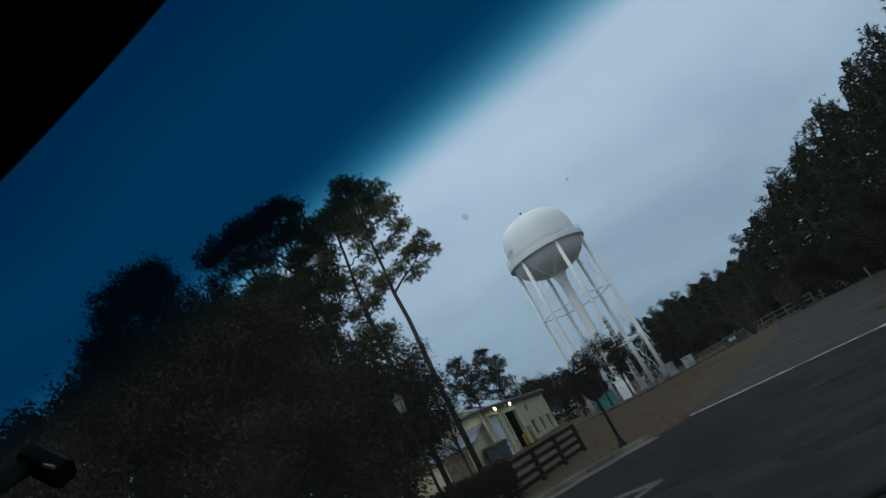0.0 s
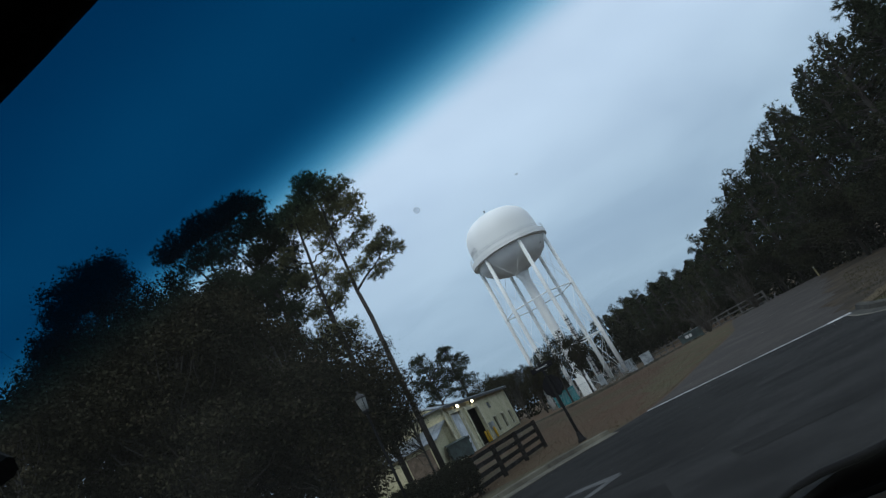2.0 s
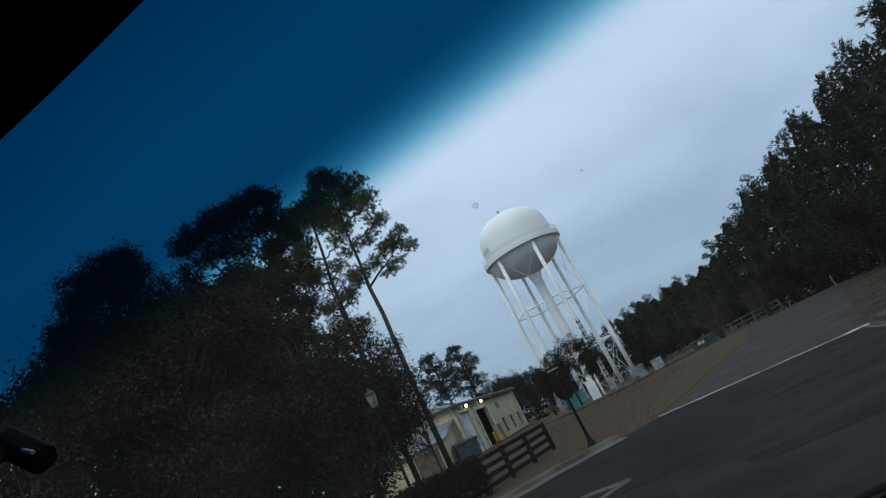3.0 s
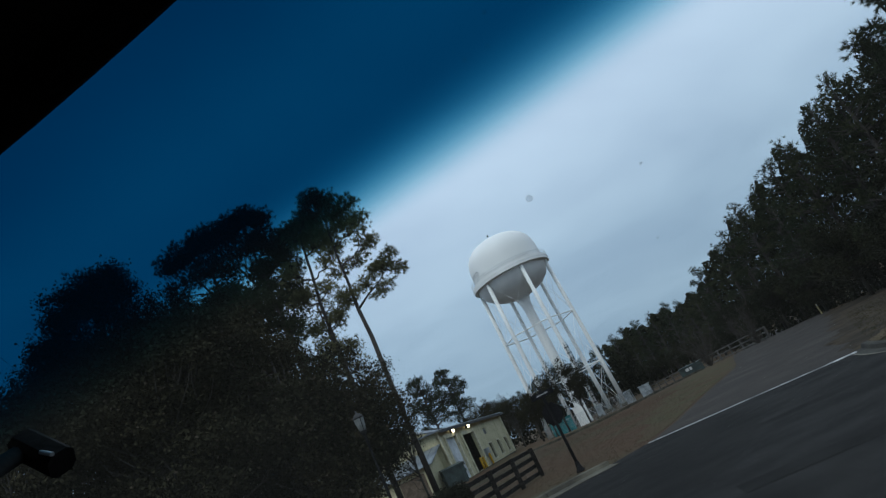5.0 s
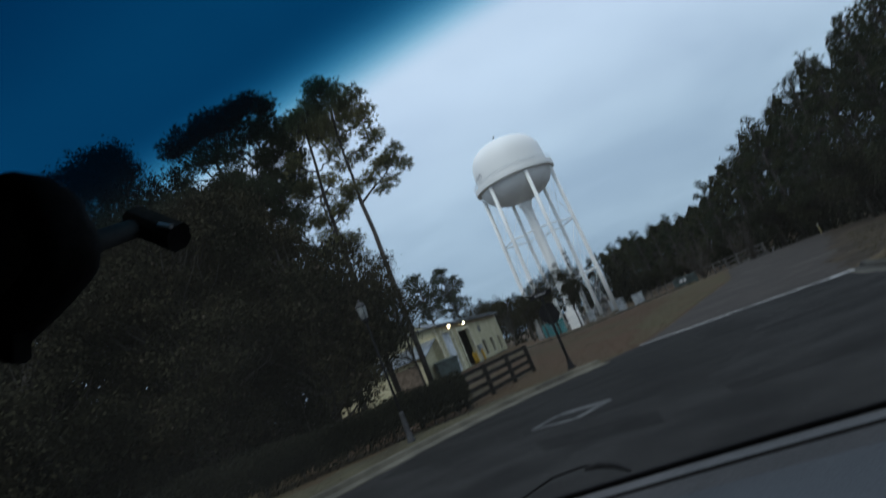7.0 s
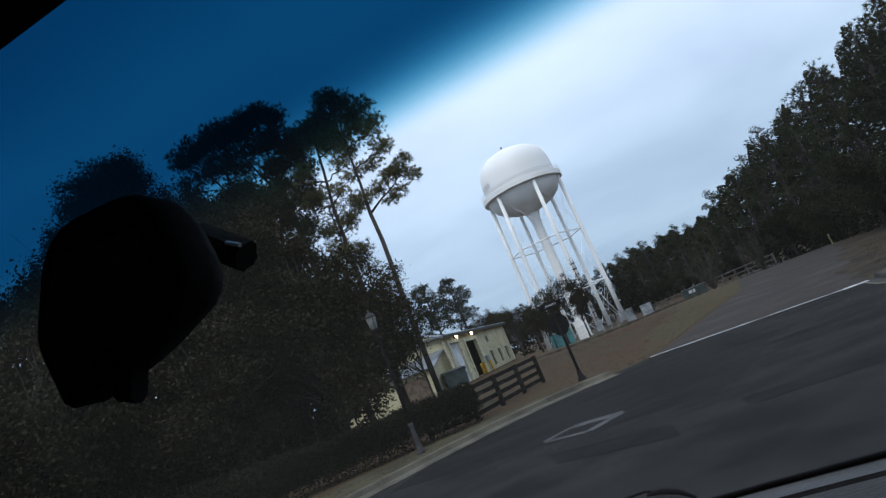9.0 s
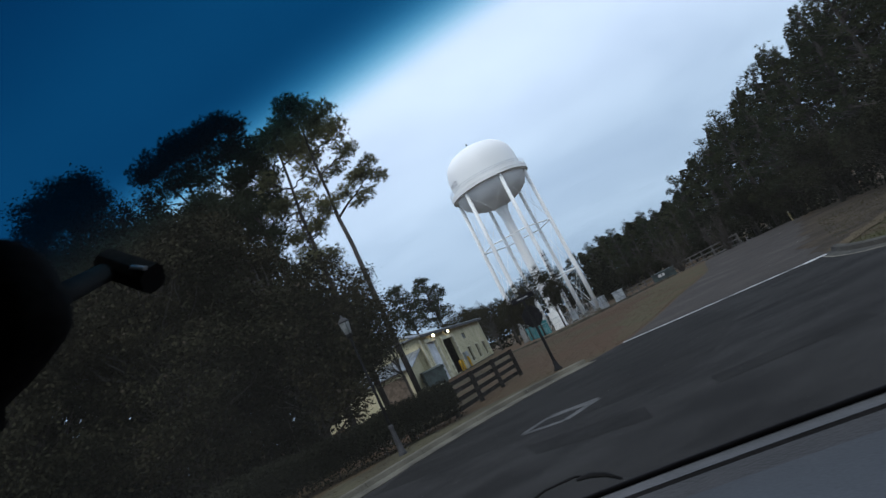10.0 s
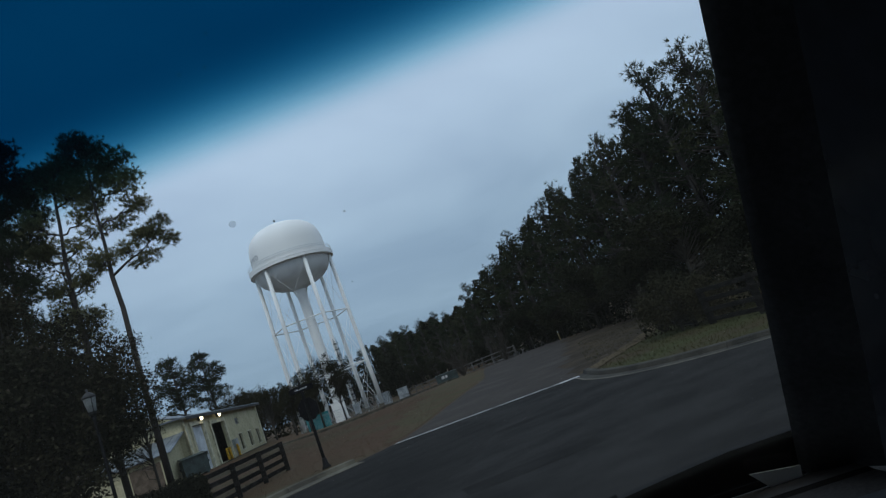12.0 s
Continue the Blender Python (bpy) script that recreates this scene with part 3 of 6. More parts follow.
kerb_run("kerb_west", KERB_WEST[2:], 1, "pale concrete kerb and gutter along the grass verge", M_CONCRETE, 0.58)
kerb_run("kerb_east", KERB_EAST[:9], 1, "dark concrete kerb curving round the green verge", M_KERB_DARK, 0.3)
kerb_run("drive_edge", [(2.0, 50.5), (5.5, 46.2), (8.0, 45.6), (11.0, 47.6), (15.0, 52.4), (20.4, 58.0)], -1, "pale concrete edge of the drive to the tower", M_CONCRETE, 0.3)
east_gutter = smooth_line(KERB_EAST[:9], 0.5)
gutter = Shape()
for k, p in enumerate(east_gutter):
    q = east_gutter[min(k + 1, len(east_gutter) - 1)] - east_gutter[max(k - 1, 0)]
    n = Vector((-q.y, q.x)).normalized()
    for a in (-0.3, -0.36):
        gutter.v += [(p.x + n.x * a, p.y + n.y * a, ground_z(p.x, p.y) + 0.042)]
gutter.f = [(2 * k, 2 * k + 1, 2 * k + 3, 2 * k + 2) for k in range(len(east_gutter) - 1)]
surface("gutter_edge", gutter.mesh("gutter_edge", M_GUTTER), "pale edge of the gutter", "gutter")


# ---------------------------------------------------------------- water tower
TOWER = (16.3, 103.7)
TZ = ground_z(*TOWER)


def letter_mesh(text, size, depth, mat):
    cu = bpy.data.curves.new("lettering", "FONT")
    cu.body, cu.size, cu.extrude, cu.align_x, cu.align_y = text, size, depth, "CENTER", "CENTER"
    ob = bpy.data.objects.new("lettering", cu)
    me = bpy.data.meshes.new_from_object(ob)
    bpy.data.objects.remove(ob)
    bpy.data.curves.remove(cu)
    me.materials.clear()
    me.materials.append(mat)
    return me


def water_tower():
    zb = 25.55 - TZ            # height of the balcony above the tower's foot
    t = thing("water_tower", pose(TOWER[0], TOWER[1], TZ), "white steel water tower with a domed tank on six legs", "water tower")
    dome = [(6.25, zb + 0.1), (6.25, zb + 1.2), (6.25, zb + 2.3), (6.2, zb + 3.2), (6.04, zb + 4.1), (5.72, zb + 5.0), (5.15, zb + 5.8), (4.25, zb + 6.5), (3.1, zb + 6.98), (1.85, zb + 7.25), (0.8, zb + 7.34), (0.02, zb + 7.36)]
    tank = part("tank", Shape().lathe(dome, 64), M_WHITE_STEEL, t, "white domed tank shell", smooth=True)
    # belly paint is greyer than the shell: underside shade is in the colour
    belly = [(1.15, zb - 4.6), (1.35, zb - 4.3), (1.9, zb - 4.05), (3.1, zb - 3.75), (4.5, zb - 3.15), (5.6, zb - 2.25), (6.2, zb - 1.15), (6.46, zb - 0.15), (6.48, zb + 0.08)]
    part("belly", Shape().lathe(belly, 64), M_TANK_BELLY, t, "rounded belly in greyer paint that carries its shade", smooth=True)
    part("riser", Shape().lathe([(1.0, 0), (0.85, 0.4), (0.82, 8), (0.8, zb - 6.6), (0.88, zb - 5.6), (1.2, zb - 4.55)], 32), M_WHITE_STEEL, t, "white central riser pipe", smooth=True)
    # walkway girder and its rail
    part("balcony", Shape().lathe([(6.6, zb - 0.5), (7.0, zb - 0.5), (7.06, zb - 0.45), (7.06, zb - 0.05), (7.1, zb), (7.1, zb + 0.06), (7.06, zb + 0.1), (7.06, zb + 0.42), (7.0, zb + 0.42), (7.0, zb + 0.08), (6.3, zb + 0.06)], 64), M_WHITE_STEEL, t)
    rail = Shape()
    for h in (0.75, 1.05):
        rail.tube([(7.02 * math.cos(2 * math.pi * k / 64), 7.02 * math.sin(2 * math.pi * k / 64), zb + h) for k in range(65)], 0.026, 5, False)
    part("handrail", rail, M_GREY_STEEL, t)
    for k in range(28):
        a = 2 * math.pi * k / 28
        part("rail_post", Shape().tube([(7.02 * math.cos(a), 7.02 * math.sin(a), zb + 0.05), (7.02 * math.cos(a), 7.02 * math.sin(a), zb + 1.06)], 0.022, 5), M_WHITE_STEEL, t)
    part("roof_vent", Shape().lathe([(0.25, zb + 7.25), (0.25, zb + 7.5), (0.34, zb + 7.55), (0.3, zb + 7.62), (0.05, zb + 7.66)], 16), M_GREY_STEEL, t)
    part("beacon", Shape().lathe([(0.025, 0.0), (0.025, 0.75), (0.12, 0.78), (0.13, 1.0), (0.06, 1.08)], 10, Matrix.Translation((-0.5, -0.4, zb + 7.2))), M_BLACK_METAL, t, "small dark roof beacon on a thin mast")
    # legs, ring struts and tie rods
    turn0 = math.radians(-79)
    ang = [turn0 + k * math.pi / 3 for k in range(6)]

    def on_leg(k, f):
        r = 6.6 - 0.25 * f
        a = ang[k % 6]
        return Vector((r * math.cos(a), r * math.sin(a), f * (zb - 0.3)))
    for k in range(6):
        leg = part("leg", Shape().tube([on_leg(k, f) for f in (0.012, 0.3, 0.62, 1.0)], [0.36, 0.35, 0.32, 0.32], 16), M_WHITE_STEEL, t, smooth=True)
        p = on_leg(k, 0)
        part("footing", Shape().box((1.3, 1.3, 0.5), pose(p.x, p.y, -0.15, 0, 0, math.degrees(ang[k])), 0.9), M_CONCRETE, t)
        for f in (0.29, 0.63):
            part("strut", Shape().tube([on_leg(k, f), on_leg(k + 1, f)], 0.1, 8), M_WHITE_STEEL, t)
        for f0, f1 in ((0.01, 0.29), (0.29, 0.63), (0.63, 0.98)):
            for a, b in ((k, k + 1), (k + 1, k)):
                part("tie_rod", Shape().tube([on_leg(a, f0), on_leg(b, f1)], 0.024, 5), M_WHITE_STEEL, t)
        part("stay_rod", Shape().tube([on_leg(k, 0.63), Vector((0.9 * math.cos(ang[k]), 0.9 * math.sin(ang[k]), 0.63 * (zb - 0.3)))], 0.025, 5), M_WHITE_STEEL, t)
    # caged ladder up the leg that faces the road
    out = Vector((math.cos(ang[0]), math.sin(ang[0]), 0))
    across = Vector((-out.y, out.x, 0))
    ladder = Shape()
    for sgn in (-1, 1):
        ladder.tube([on_leg(0, f) + out * 0.62 + across * 0.24 * sgn for f in (0.07, 0.25, 0.46)], 0.035, 5)
    lad = part("ladder", ladder, M_BLACK_METAL, t, "dark steel ladder on the leg")
    for k in range(22):
        p = on_leg(0, 0.075 + 0.0175 * k) + out * 0.62
        part("rung", Shape().tube([p - across * 0.24, p + across * 0.24], 0.03, 5), M_BLACK_METAL, lad)
    for k in range(11):
        p = on_leg(0, 0.09 + 0.034 * k)
        part("bracket", Shape().tube([p + out * 0.3 - across * 0.3, p + out * 0.66 - across * 0.3, p + out * 0.66 + across * 0.3, p + out * 0.3 + across * 0.3], 0.075, 6), M_BLACK_METAL, lad)
    # letters painted on the tank, turned round its west side
    for text, deg, size, h in (("A", 190, 1.1, 2.0), ("N", 200, 1.1, 2.0), ("D", 210, 1.1, 2.0)):
        a = radians(deg)
        me = letter_mesh(text, size, 0.01, M_TANK_TEXT)
        m = Matrix.Translation((6.28 * math.cos(a), 6.28 * math.sin(a), zb + h)) @ Matrix.Rotation(a + math.pi / 2, 4, "Z") @ Matrix.Rotation(math.pi / 2, 4, "X")
        part("letter", me, M_TANK_TEXT, tank, "dark painted letter", m)
    return t


water_tower()


# ---------------------------------------------------------------- utility building
def wall_panel(length, height, holes, thick=0.22, top=None):
    """A wall from x 0 to length, standing on z 0, with rectangular holes (x0, x1, z0, z1); top(x): height of its upper edge."""
    xs = sorted({0.0, length, *(h[0] for h in holes), *(h[1] for h in holes)})
    zs = sorted({0.0, height, *(h[2] for h in holes), *(h[3] for h in holes)})
    top = top or (lambda x: height)
    s = Shape()
    open_cell = lambda i, j: any(h[0] <= (xs[i] + xs[i + 1]) / 2 <= h[1] and h[2] <= (zs[j] + zs[j + 1]) / 2 <= h[3] for h in holes)
    nx, nz = len(xs) - 1, len(zs) - 1
    up = lambda i, j: top(xs[i]) if j == nz else zs[j]
    for i in range(nx):
        for j in range(nz):
            if open_cell(i, j):
                continue
            a, b = xs[i], xs[i + 1]
            p = [(a, 0, up(i, j)), (b, 0, up(i + 1, j)), (b, 0, up(i + 1, j + 1)), (a, 0, up(i, j + 1))]
            q = [(x, thick, z) for x, y, z in p]
            s.add(p, [(0, 1, 2, 3)])
            s.add(q, [(3, 2, 1, 0)])
            for di, dj, e in ((-1, 0, (3, 0)), (1, 0, (1, 2)), (0, -1, (0, 1)), (0, 1, (2, 3))):
                ii, jj = i + di, j + dj
                if ii < 0 or jj < 0 or ii >= nx or jj >= nz or open_cell(ii, jj):
                    u, v = e
                    s.add([p[v], p[u], q[u], q[v]], [(0, 1, 2, 3)])
    return s


B0, B1 = Vector((-3.16, 53.0)), Vector((2.85, 74.9))
B_DIR = (B1 - B0).normalized()
B_LEN = (B1 - B0).length
B_ROT = math.degrees(math.atan2(B_DIR.y, B_DIR.x))
B_BASE = 0.32
EAVE = 4.72 - B_BASE


def building():
    # local axes: x along the bay front, y into the building (to the west), z up
    b = thing("utility_building", pose(B0.x, B0.y, B_BASE, 0, 0, B_ROT), "cream metal utility building with bay doors and lit wall lamps", "building")
    door_1, door_2 = (1.25, 4.1, 0.02, 3.68), (6.0, 9.75, 0.02, 3.5)
    wins = [(13.3, 14.55, 0.4, 1.92), (16.7, 17.95, 0.4, 1.88), (20.1, 21.3, 0.36, 1.82)]
    vent = (13.6, 14.75, 2.88, 3.5)
    part("front_wall", wall_panel(B_LEN, EAVE, [door_1, door_2, *wins, vent]), M_WALL, b)
    depth, rise = 12.0, 0.3
    g = Shape()
    g.add([(0, 0, 0), (0, depth, 0), (0, depth, EAVE), (0, depth / 2, EAVE + rise), (0, 0, EAVE)], [(4, 3, 2, 1, 0)])
    g.add([(0.22, 0, 0), (0.22, depth, 0), (0.22, depth, EAVE), (0.22, depth / 2, EAVE + rise), (0.22, 0, EAVE)], [(0, 1, 2, 3, 4)])
    part("gable_wall", g, M_WALL, b)
    par = Shape()
    for x in (0.0, 0.22):
        par.v += [(x, 0, EAVE - 0.05), (x, 3.4, EAVE + 1.2), (x, depth, EAVE + 1.2), (x, depth, EAVE - 0.05)]
    par.f = [(3, 2, 1, 0), (4, 5, 6, 7), (0, 1, 5, 4), (1, 2, 6, 5), (2, 3, 7, 6)]
    part("raked_parapet", par, M_WALL, b)
    part("parapet_cap", Shape().tube([(0.11, -0.2, EAVE), (0.11, 3.4, EAVE + 1.25), (0.11, depth, EAVE + 1.25)], 0.16, 4), M_ROOF, b, "grey metal rake trim")
    part("far_gable_wall", g, M_WALL, b, m=Matrix.Translation((B_LEN - 0.22, 0, 0)))
    part("back_wall", wall_panel(B_LEN, EAVE, []), M_WALL, b, m=Matrix.Translation((0, depth - 0.22, 0)))
    part("bay_floor", Shape().box((B_LEN - 0.5, depth - 0.5, 0.02), Matrix.Translation((B_LEN / 2, depth / 2, -0.01))), M_DARK_IN, b)
    part("bay_partition", Shape().box((0.15, depth - 0.5, EAVE - 0.1), Matrix.Translation((5.0, depth / 2, 0))), M_DARK_IN, b)
    part("bay_back", Shape().box((B_LEN - 0.6, 0.1, EAVE - 0.1), Matrix.Translation((B_LEN / 2, 3.2, 0))), M_DARK_IN, b)
    part("plinth", Shape().box((B_LEN + 0.1, depth + 0.1, 0.9), Matrix.Translation((B_LEN / 2, depth / 2, -0.9))), M_CONCRETE, b)
    # roof: two pitched sheets with standing seams
    slope = math.atan2(rise, depth / 2)
    run = math.hypot(rise, depth / 2)
    for sgn in (0, 1):
        m = Matrix.Translation((B_LEN / 2, depth / 2, EAVE + rise + 0.07)) @ Matrix.Rotation(math.pi * sgn, 4, "Z") @ Matrix.Rotation(slope, 4, "X")
        r = part("roof", Shape().box((B_LEN + 0.9, run + 0.45, 0.07), m @ Matrix.Translation((0, -(run + 0.45) / 2, -0.05))), M_ROOF, b, "grey ribbed metal roof")
        for k in range(38):
            part("seam", Shape().box((0.04, run + 0.42, 0.05), m @ Matrix.Translation((-B_LEN / 2 - 0.3 + k * 0.61, -(run + 0.45) / 2, 0.02))), M_ROOF, r)
    part("fascia", Shape().box((B_LEN + 0.9, 0.06, 0.24), Matrix.Translation((B_LEN / 2, -0.47, EAVE - 0.2))), M_FASCIA, b, "dark eaves gutter")
    part("soffit", Shape().box((B_LEN + 0.8, 0.44, 0.03), Matrix.Translation((B_LEN / 2, -0.23, EAVE - 0.05))), M_WALL_TRIM, b)
    part("corner_trim", Shape().box((0.3, 0.1, EAVE), Matrix.Translation((0.12, -0.05, 0))), M_WALL_TRIM, b)
    part("corner_trim", Shape().box((0.3, 0.1, EAVE), Matrix.Translation((B_LEN - 0.12, -0.05, 0))), M_WALL_TRIM, b)
    for d in (door_1, door_2):
        for x in (d[0] - 0.16, d[1] + 0.16):
            part("door_jamb", Shape().box((0.3, 0.16, d[3] + 0.16), Matrix.Translation((x, -0.07, 0))), M_WALL_TRIM, b)
        part("door_head", Shape().box((d[1] - d[0] + 0.6, 0.17, 0.3), Matrix.Translation(((d[0] + d[1]) / 2, -0.07, d[3]))), M_WALL_TRIM, b)
    roller = part("roller_door", Shape().box((door_1[1] - door_1[0], 0.05, door_1[3] - 0.05), Matrix.Translation(((door_1[0] + door_1[1]) / 2, 0.14, 0.03))), M_DOOR_WHITE, b, "closed white sectional bay door")
    for k in range(7):
        part("door_slat", Shape().slab((door_1[1] - door_1[0] - 0.04, 0.03, 0.48), Matrix.Translation(((door_1[0] + door_1[1]) / 2, 0.11, 0.3 + k * 0.52))), M_DOOR_WHITE, roller)
    for k in range(3):
        part("door_pane", Shape().slab((0.55, 0.03, 0.3), Matrix.Translation((door_1[0] + 0.55 + k * 0.85, 0.09, 1.34))), M_GLASS_DARK, roller, "dark glass pane")
    for w in wins:
        win = part("window", Shape().slab((w[1] - w[0], 0.02, w[3] - w[2]), Matrix.Translation(((w[0] + w[1]) / 2, 0.13, (w[2] + w[3]) / 2))), M_GLASS_DARK, b, "dark narrow window pane")
        for x in (w[0] - 0.04, w[1] + 0.04):
            part("window_frame", Shape().box((0.1, 0.08, w[3] - w[2] + 0.16), Matrix.Translation((x, -0.02, w[2] - 0.08))), M_WALL_TRIM, win)
        for z in (w[2] - 0.1, w[3]):
            part("window_frame", Shape().box((w[1] - w[0], 0.08, 0.1), Matrix.Translation(((w[0] + w[1]) / 2, -0.02, z))), M_WALL_TRIM, win)
    lv = part("louvre_vent", Shape().slab((1.1, 0.03, 0.6), Matrix.Translation(((vent[0] + vent[1]) / 2, 0.15, 3.19))), M_DARK_IN, b)
    for k in range(5):
        part("louvre_slat", Shape().slab((1.1, 0.1, 0.03), Matrix.Translation(((vent[0] + vent[1]) / 2, 0.06, 2.96 + k * 0.11)) @ Matrix.Rotation(0.6, 4, "X")), M_GREY_STEEL, lv)
    part("meter_panel", Shape().box((1.2, 0.25, 0.75), Matrix.Translation((11.3, -0.13, 0.85))), M_GREY_STEEL, b, "grey electrical meter panel")
    part("conduit", Shape().tube([(11.1, -0.1, 0), (11.1, -0.1, 0.9)], 0.04, 8), M_GREY_STEEL, b)
    part("conduit", Shape().tube([(11.5, -0.1, 0), (11.5, -0.1, 0.9)], 0.04, 8), M_GREY_STEEL, b)
    for x in (3.6, 8.5):
        l = part("wall_lamp", Shape().box((0.34, 0.2, 0.34), Matrix.Translation((x, -0.1, 3.98))), M_FASCIA, b)
        part("lamp_glass", Shape().lathe([(0.02, 0), (0.15, 0.0), (0.19, 0.05), (0.16, 0.14), (0.02, 0.18)], 16, Matrix.Translation((x, -0.2, 4.15)) @ Matrix.Rotation(math.pi / 2, 4, "X")), M_LAMP, l, "lit warm lamp glass", smooth=True)
    # lean-to on the gable end, its roof falling towards the road
    lw, ld = 7.5, 3.2
    s = Shape()
    for y in (0.6, lw):
        s.add([(0, y, 0), (-ld, y, 0), (-ld, y, 2.3), (0, y, 3.3), (0, y + 0.15, 0), (-ld, y + 0.15, 0), (-ld, y + 0.15, 2.3), (0, y + 0.15, 3.3)],
              [(0, 1, 2, 3), (7, 6, 5, 4), (1, 5, 6, 2), (0, 4, 5, 1)])
    s.box((0.15, lw - 0.6, 2.3), Matrix.Translation((-ld, (lw + 0.6) / 2 + 0.07, 0)))
    lean = part("lean_to", s, M_WALL, b, "lower lean-to shed of cream panels")
    a = math.atan2(1.0, ld)
    m = Matrix.Translation((0.02, (lw + 0.7) / 2, 3.42)) @ Matrix.Rotation(-a, 4, "Y")
    lr = part("lean_to_roof", Shape().box((ld + 0.6, lw + 0.5, 0.06), m @ Matrix.Translation((-(ld + 0.6) / 2, 0, 0))), M_ROOF, b)
    for k in range(13):
        part("seam", Shape().box((ld + 0.58, 0.04, 0.05), m @ Matrix.Translation((-(ld + 0.6) / 2, -lw / 2 - 0.1 + k * 0.63, 0.05))), M_ROOF, lr)
    # dark slab on the wall carries the shade of an open doorway
    part("lean_to_door", Shape().slab((0.06, 2.2, 1.95), Matrix.Translation((-ld - 0.08, 2.2, 0.98))), M_DARK_IN, lean, "dark slab standing in for an open doorway")
    return b


building()


def on_building(x, y):
    p = B0 + B_DIR * x + Vector((-B_DIR.y, B_DIR.x)) * y
    return p.x, p.y


for k, (x, y) in enumerate(((7.3, -0.35), (8.2, -0.35), (10.6, -0.4))):
    px, py = on_building(x, y)
    bol = thing("bollard", pose(px, py, B_BASE), "yellow painted steel bollard beside a bay door", "bollard", "bollards at the bay doors")
    part("post", Shape().lathe([(0.11, -0.3), (0.11, 1.0), (0.09, 1.07), (0.03, 1.1)], 14), M_YELLOW, bol, smooth=True)
    part("base_collar", Shape().lathe([(0.16, -0.3), (0.16, 0.02), (0.12, 0.04)], 14), M_CONCRETE, bol)


def trash_enclosure():
    x, y = on_building(-1.6, -0.5)
    t = thing("dumpster", pose(x, y, ground_z(x, y), 0, 0, B_ROT - 60), "dark green steel dumpster with a sloped lid", "dumpster")
    part("body", Shape().box((1.7, 1.2, 1.3), Matrix.Translation((0, 0, 0.12)), 1.05), M_DARK_STEEL, t)
    part("lid", Shape().slab((1.85, 1.35, 0.08), Matrix.Translation((0, 0, 1.5)) @ Matrix.Rotation(0.1, 4, "X")), M_DARK_STEEL, t)
    for sx in (-1, 1):
        part("side_pocket", Shape().box((0.12, 0.9, 0.18), Matrix.Translation((0.92 * sx, 0, 0.75))), M_DARK_STEEL, t)
        part("skid", Shape().box((0.15, 1.4, 0.14), Matrix.Translation((0.65 * sx, 0, 0))), M_DARK_STEEL, t)


trash_enclosure()


# ---------------------------------------------------------------- things round the tower
def small_shed(x, y, rz, size, mat, label, name="container", ribs=8):
    t = thing(name, place(x, y, rz, 0.0), label, name.replace("_", " "))
    part("body", Shape().box((size[0], size[1], size[2]), Matrix.Translation((0, 0, -0.1))), mat, t)
    part("roof", Shape().slab((size[0] + 0.16, size[1] + 0.16, 0.09), Matrix.Translation((0, 0, size[2] - 0.06))), mat, t)
    for k in range(ribs):
        part("rib", Shape().box((0.06, 0.05, size[2] - 0.2), Matrix.Translation((-size[0] / 2 + (k + 0.5) * size[0] / ribs, -size[1] / 2 - 0.02, 0))), mat, t)
    part("door", Shape().slab((min(0.9, size[0] * 0.35), 0.05, size[2] * 0.8), Matrix.Translation((size[0] * 0.2, -size[1] / 2 - 0.06, size[2] * 0.42))), mat, t)
    return t


small_shed(11.6, 97.0, -8, (3.4, 2.4, 2.3), M_TEAL, "teal painted steel container beside the tower", "container", 10)
small_shed(14.6, 96.0, -8, (1.5, 1.6, 3.0), M_WHITE_STEEL, "white pump cabinet at the tower's foot", "pump_cabinet", 3)
small_shed(17.6, 97.2, -10, (1.0, 0.9, 1.8), M_GREY_STEEL, "grey control cabinet between the tower legs", "control_cabinet", 3)
small_shed(22.9, 88.2, -14, (1.5, 0.8, 1.6), M_GREY_STEEL, "pale grey metal utility box beside the fence", "utility_box", 2)
small_shed(22.6, 66.5, -18, (2.4, 1.3, 1.0), M_DARK_STEEL, "dark green ground transformer box on the grass", "transformer_box", 3)
tx = bpy.data.objects["transformer_box"]
for k in (-0.45, 0.0):
    part("notice", Shape().slab((0.36, 0.02, 0.3), Matrix.Translation((k, -0.72, 0.62))), M_SIGN_WHITE, tx, "small pale notice plate")


def mesh_fence(a, b, label):
    """Chain-link fence: posts, top and bottom rail, and crossed wires."""
    a, b = Vector(a), Vector(b)
    t = thing("chain_link_fence", pose(a.x, a.y, ground_z(*a)), label, "fence")
    n = max(2, round((b - a).length / 3.0))
    z0 = ground_z(*a)
    P = [a + (b - a) * i / n for i in range(n + 1)]
    for p in P:
        part("post", Shape().tube([(p.x - a.x, p.y - a.y, ground_z(*p) - z0 - 0.2), (p.x - a.x, p.y - a.y, ground_z(*p) - z0 + 1.9)], 0.035, 6), M_GREY_STEEL, t)
    top = [Vector((p.x - a.x, p.y - a.y, ground_z(*p) - z0 + 1.85)) for p in P]
    part("top_rail", Shape().tube(top, 0.025, 5), M_GREY_STEEL, t)
    w = Shape()
    L = (b - a).length
    k = -1.8
    while k < L:
        for sgn in (1, -1):
            u0, u1 = (k, k + 1.8) if sgn > 0 else (k + 1.8, k)
            if u0 < 0 or u1 < 0 or u0 > L or u1 > L:
                continue
            p0, p1 = a + (b - a) * u0 / L, a + (b - a) * u1 / L
            w.tube([(p0.x - a.x, p0.y - a.y, ground_z(*p0) - z0 + 0.05), (p1.x - a.x, p1.y - a.y, ground_z(*p1) - z0 + 1.83)], 0.008, 3, False)
        k += 0.22
    part("wire_mesh", w, M_GREY_STEEL, t)
    return t


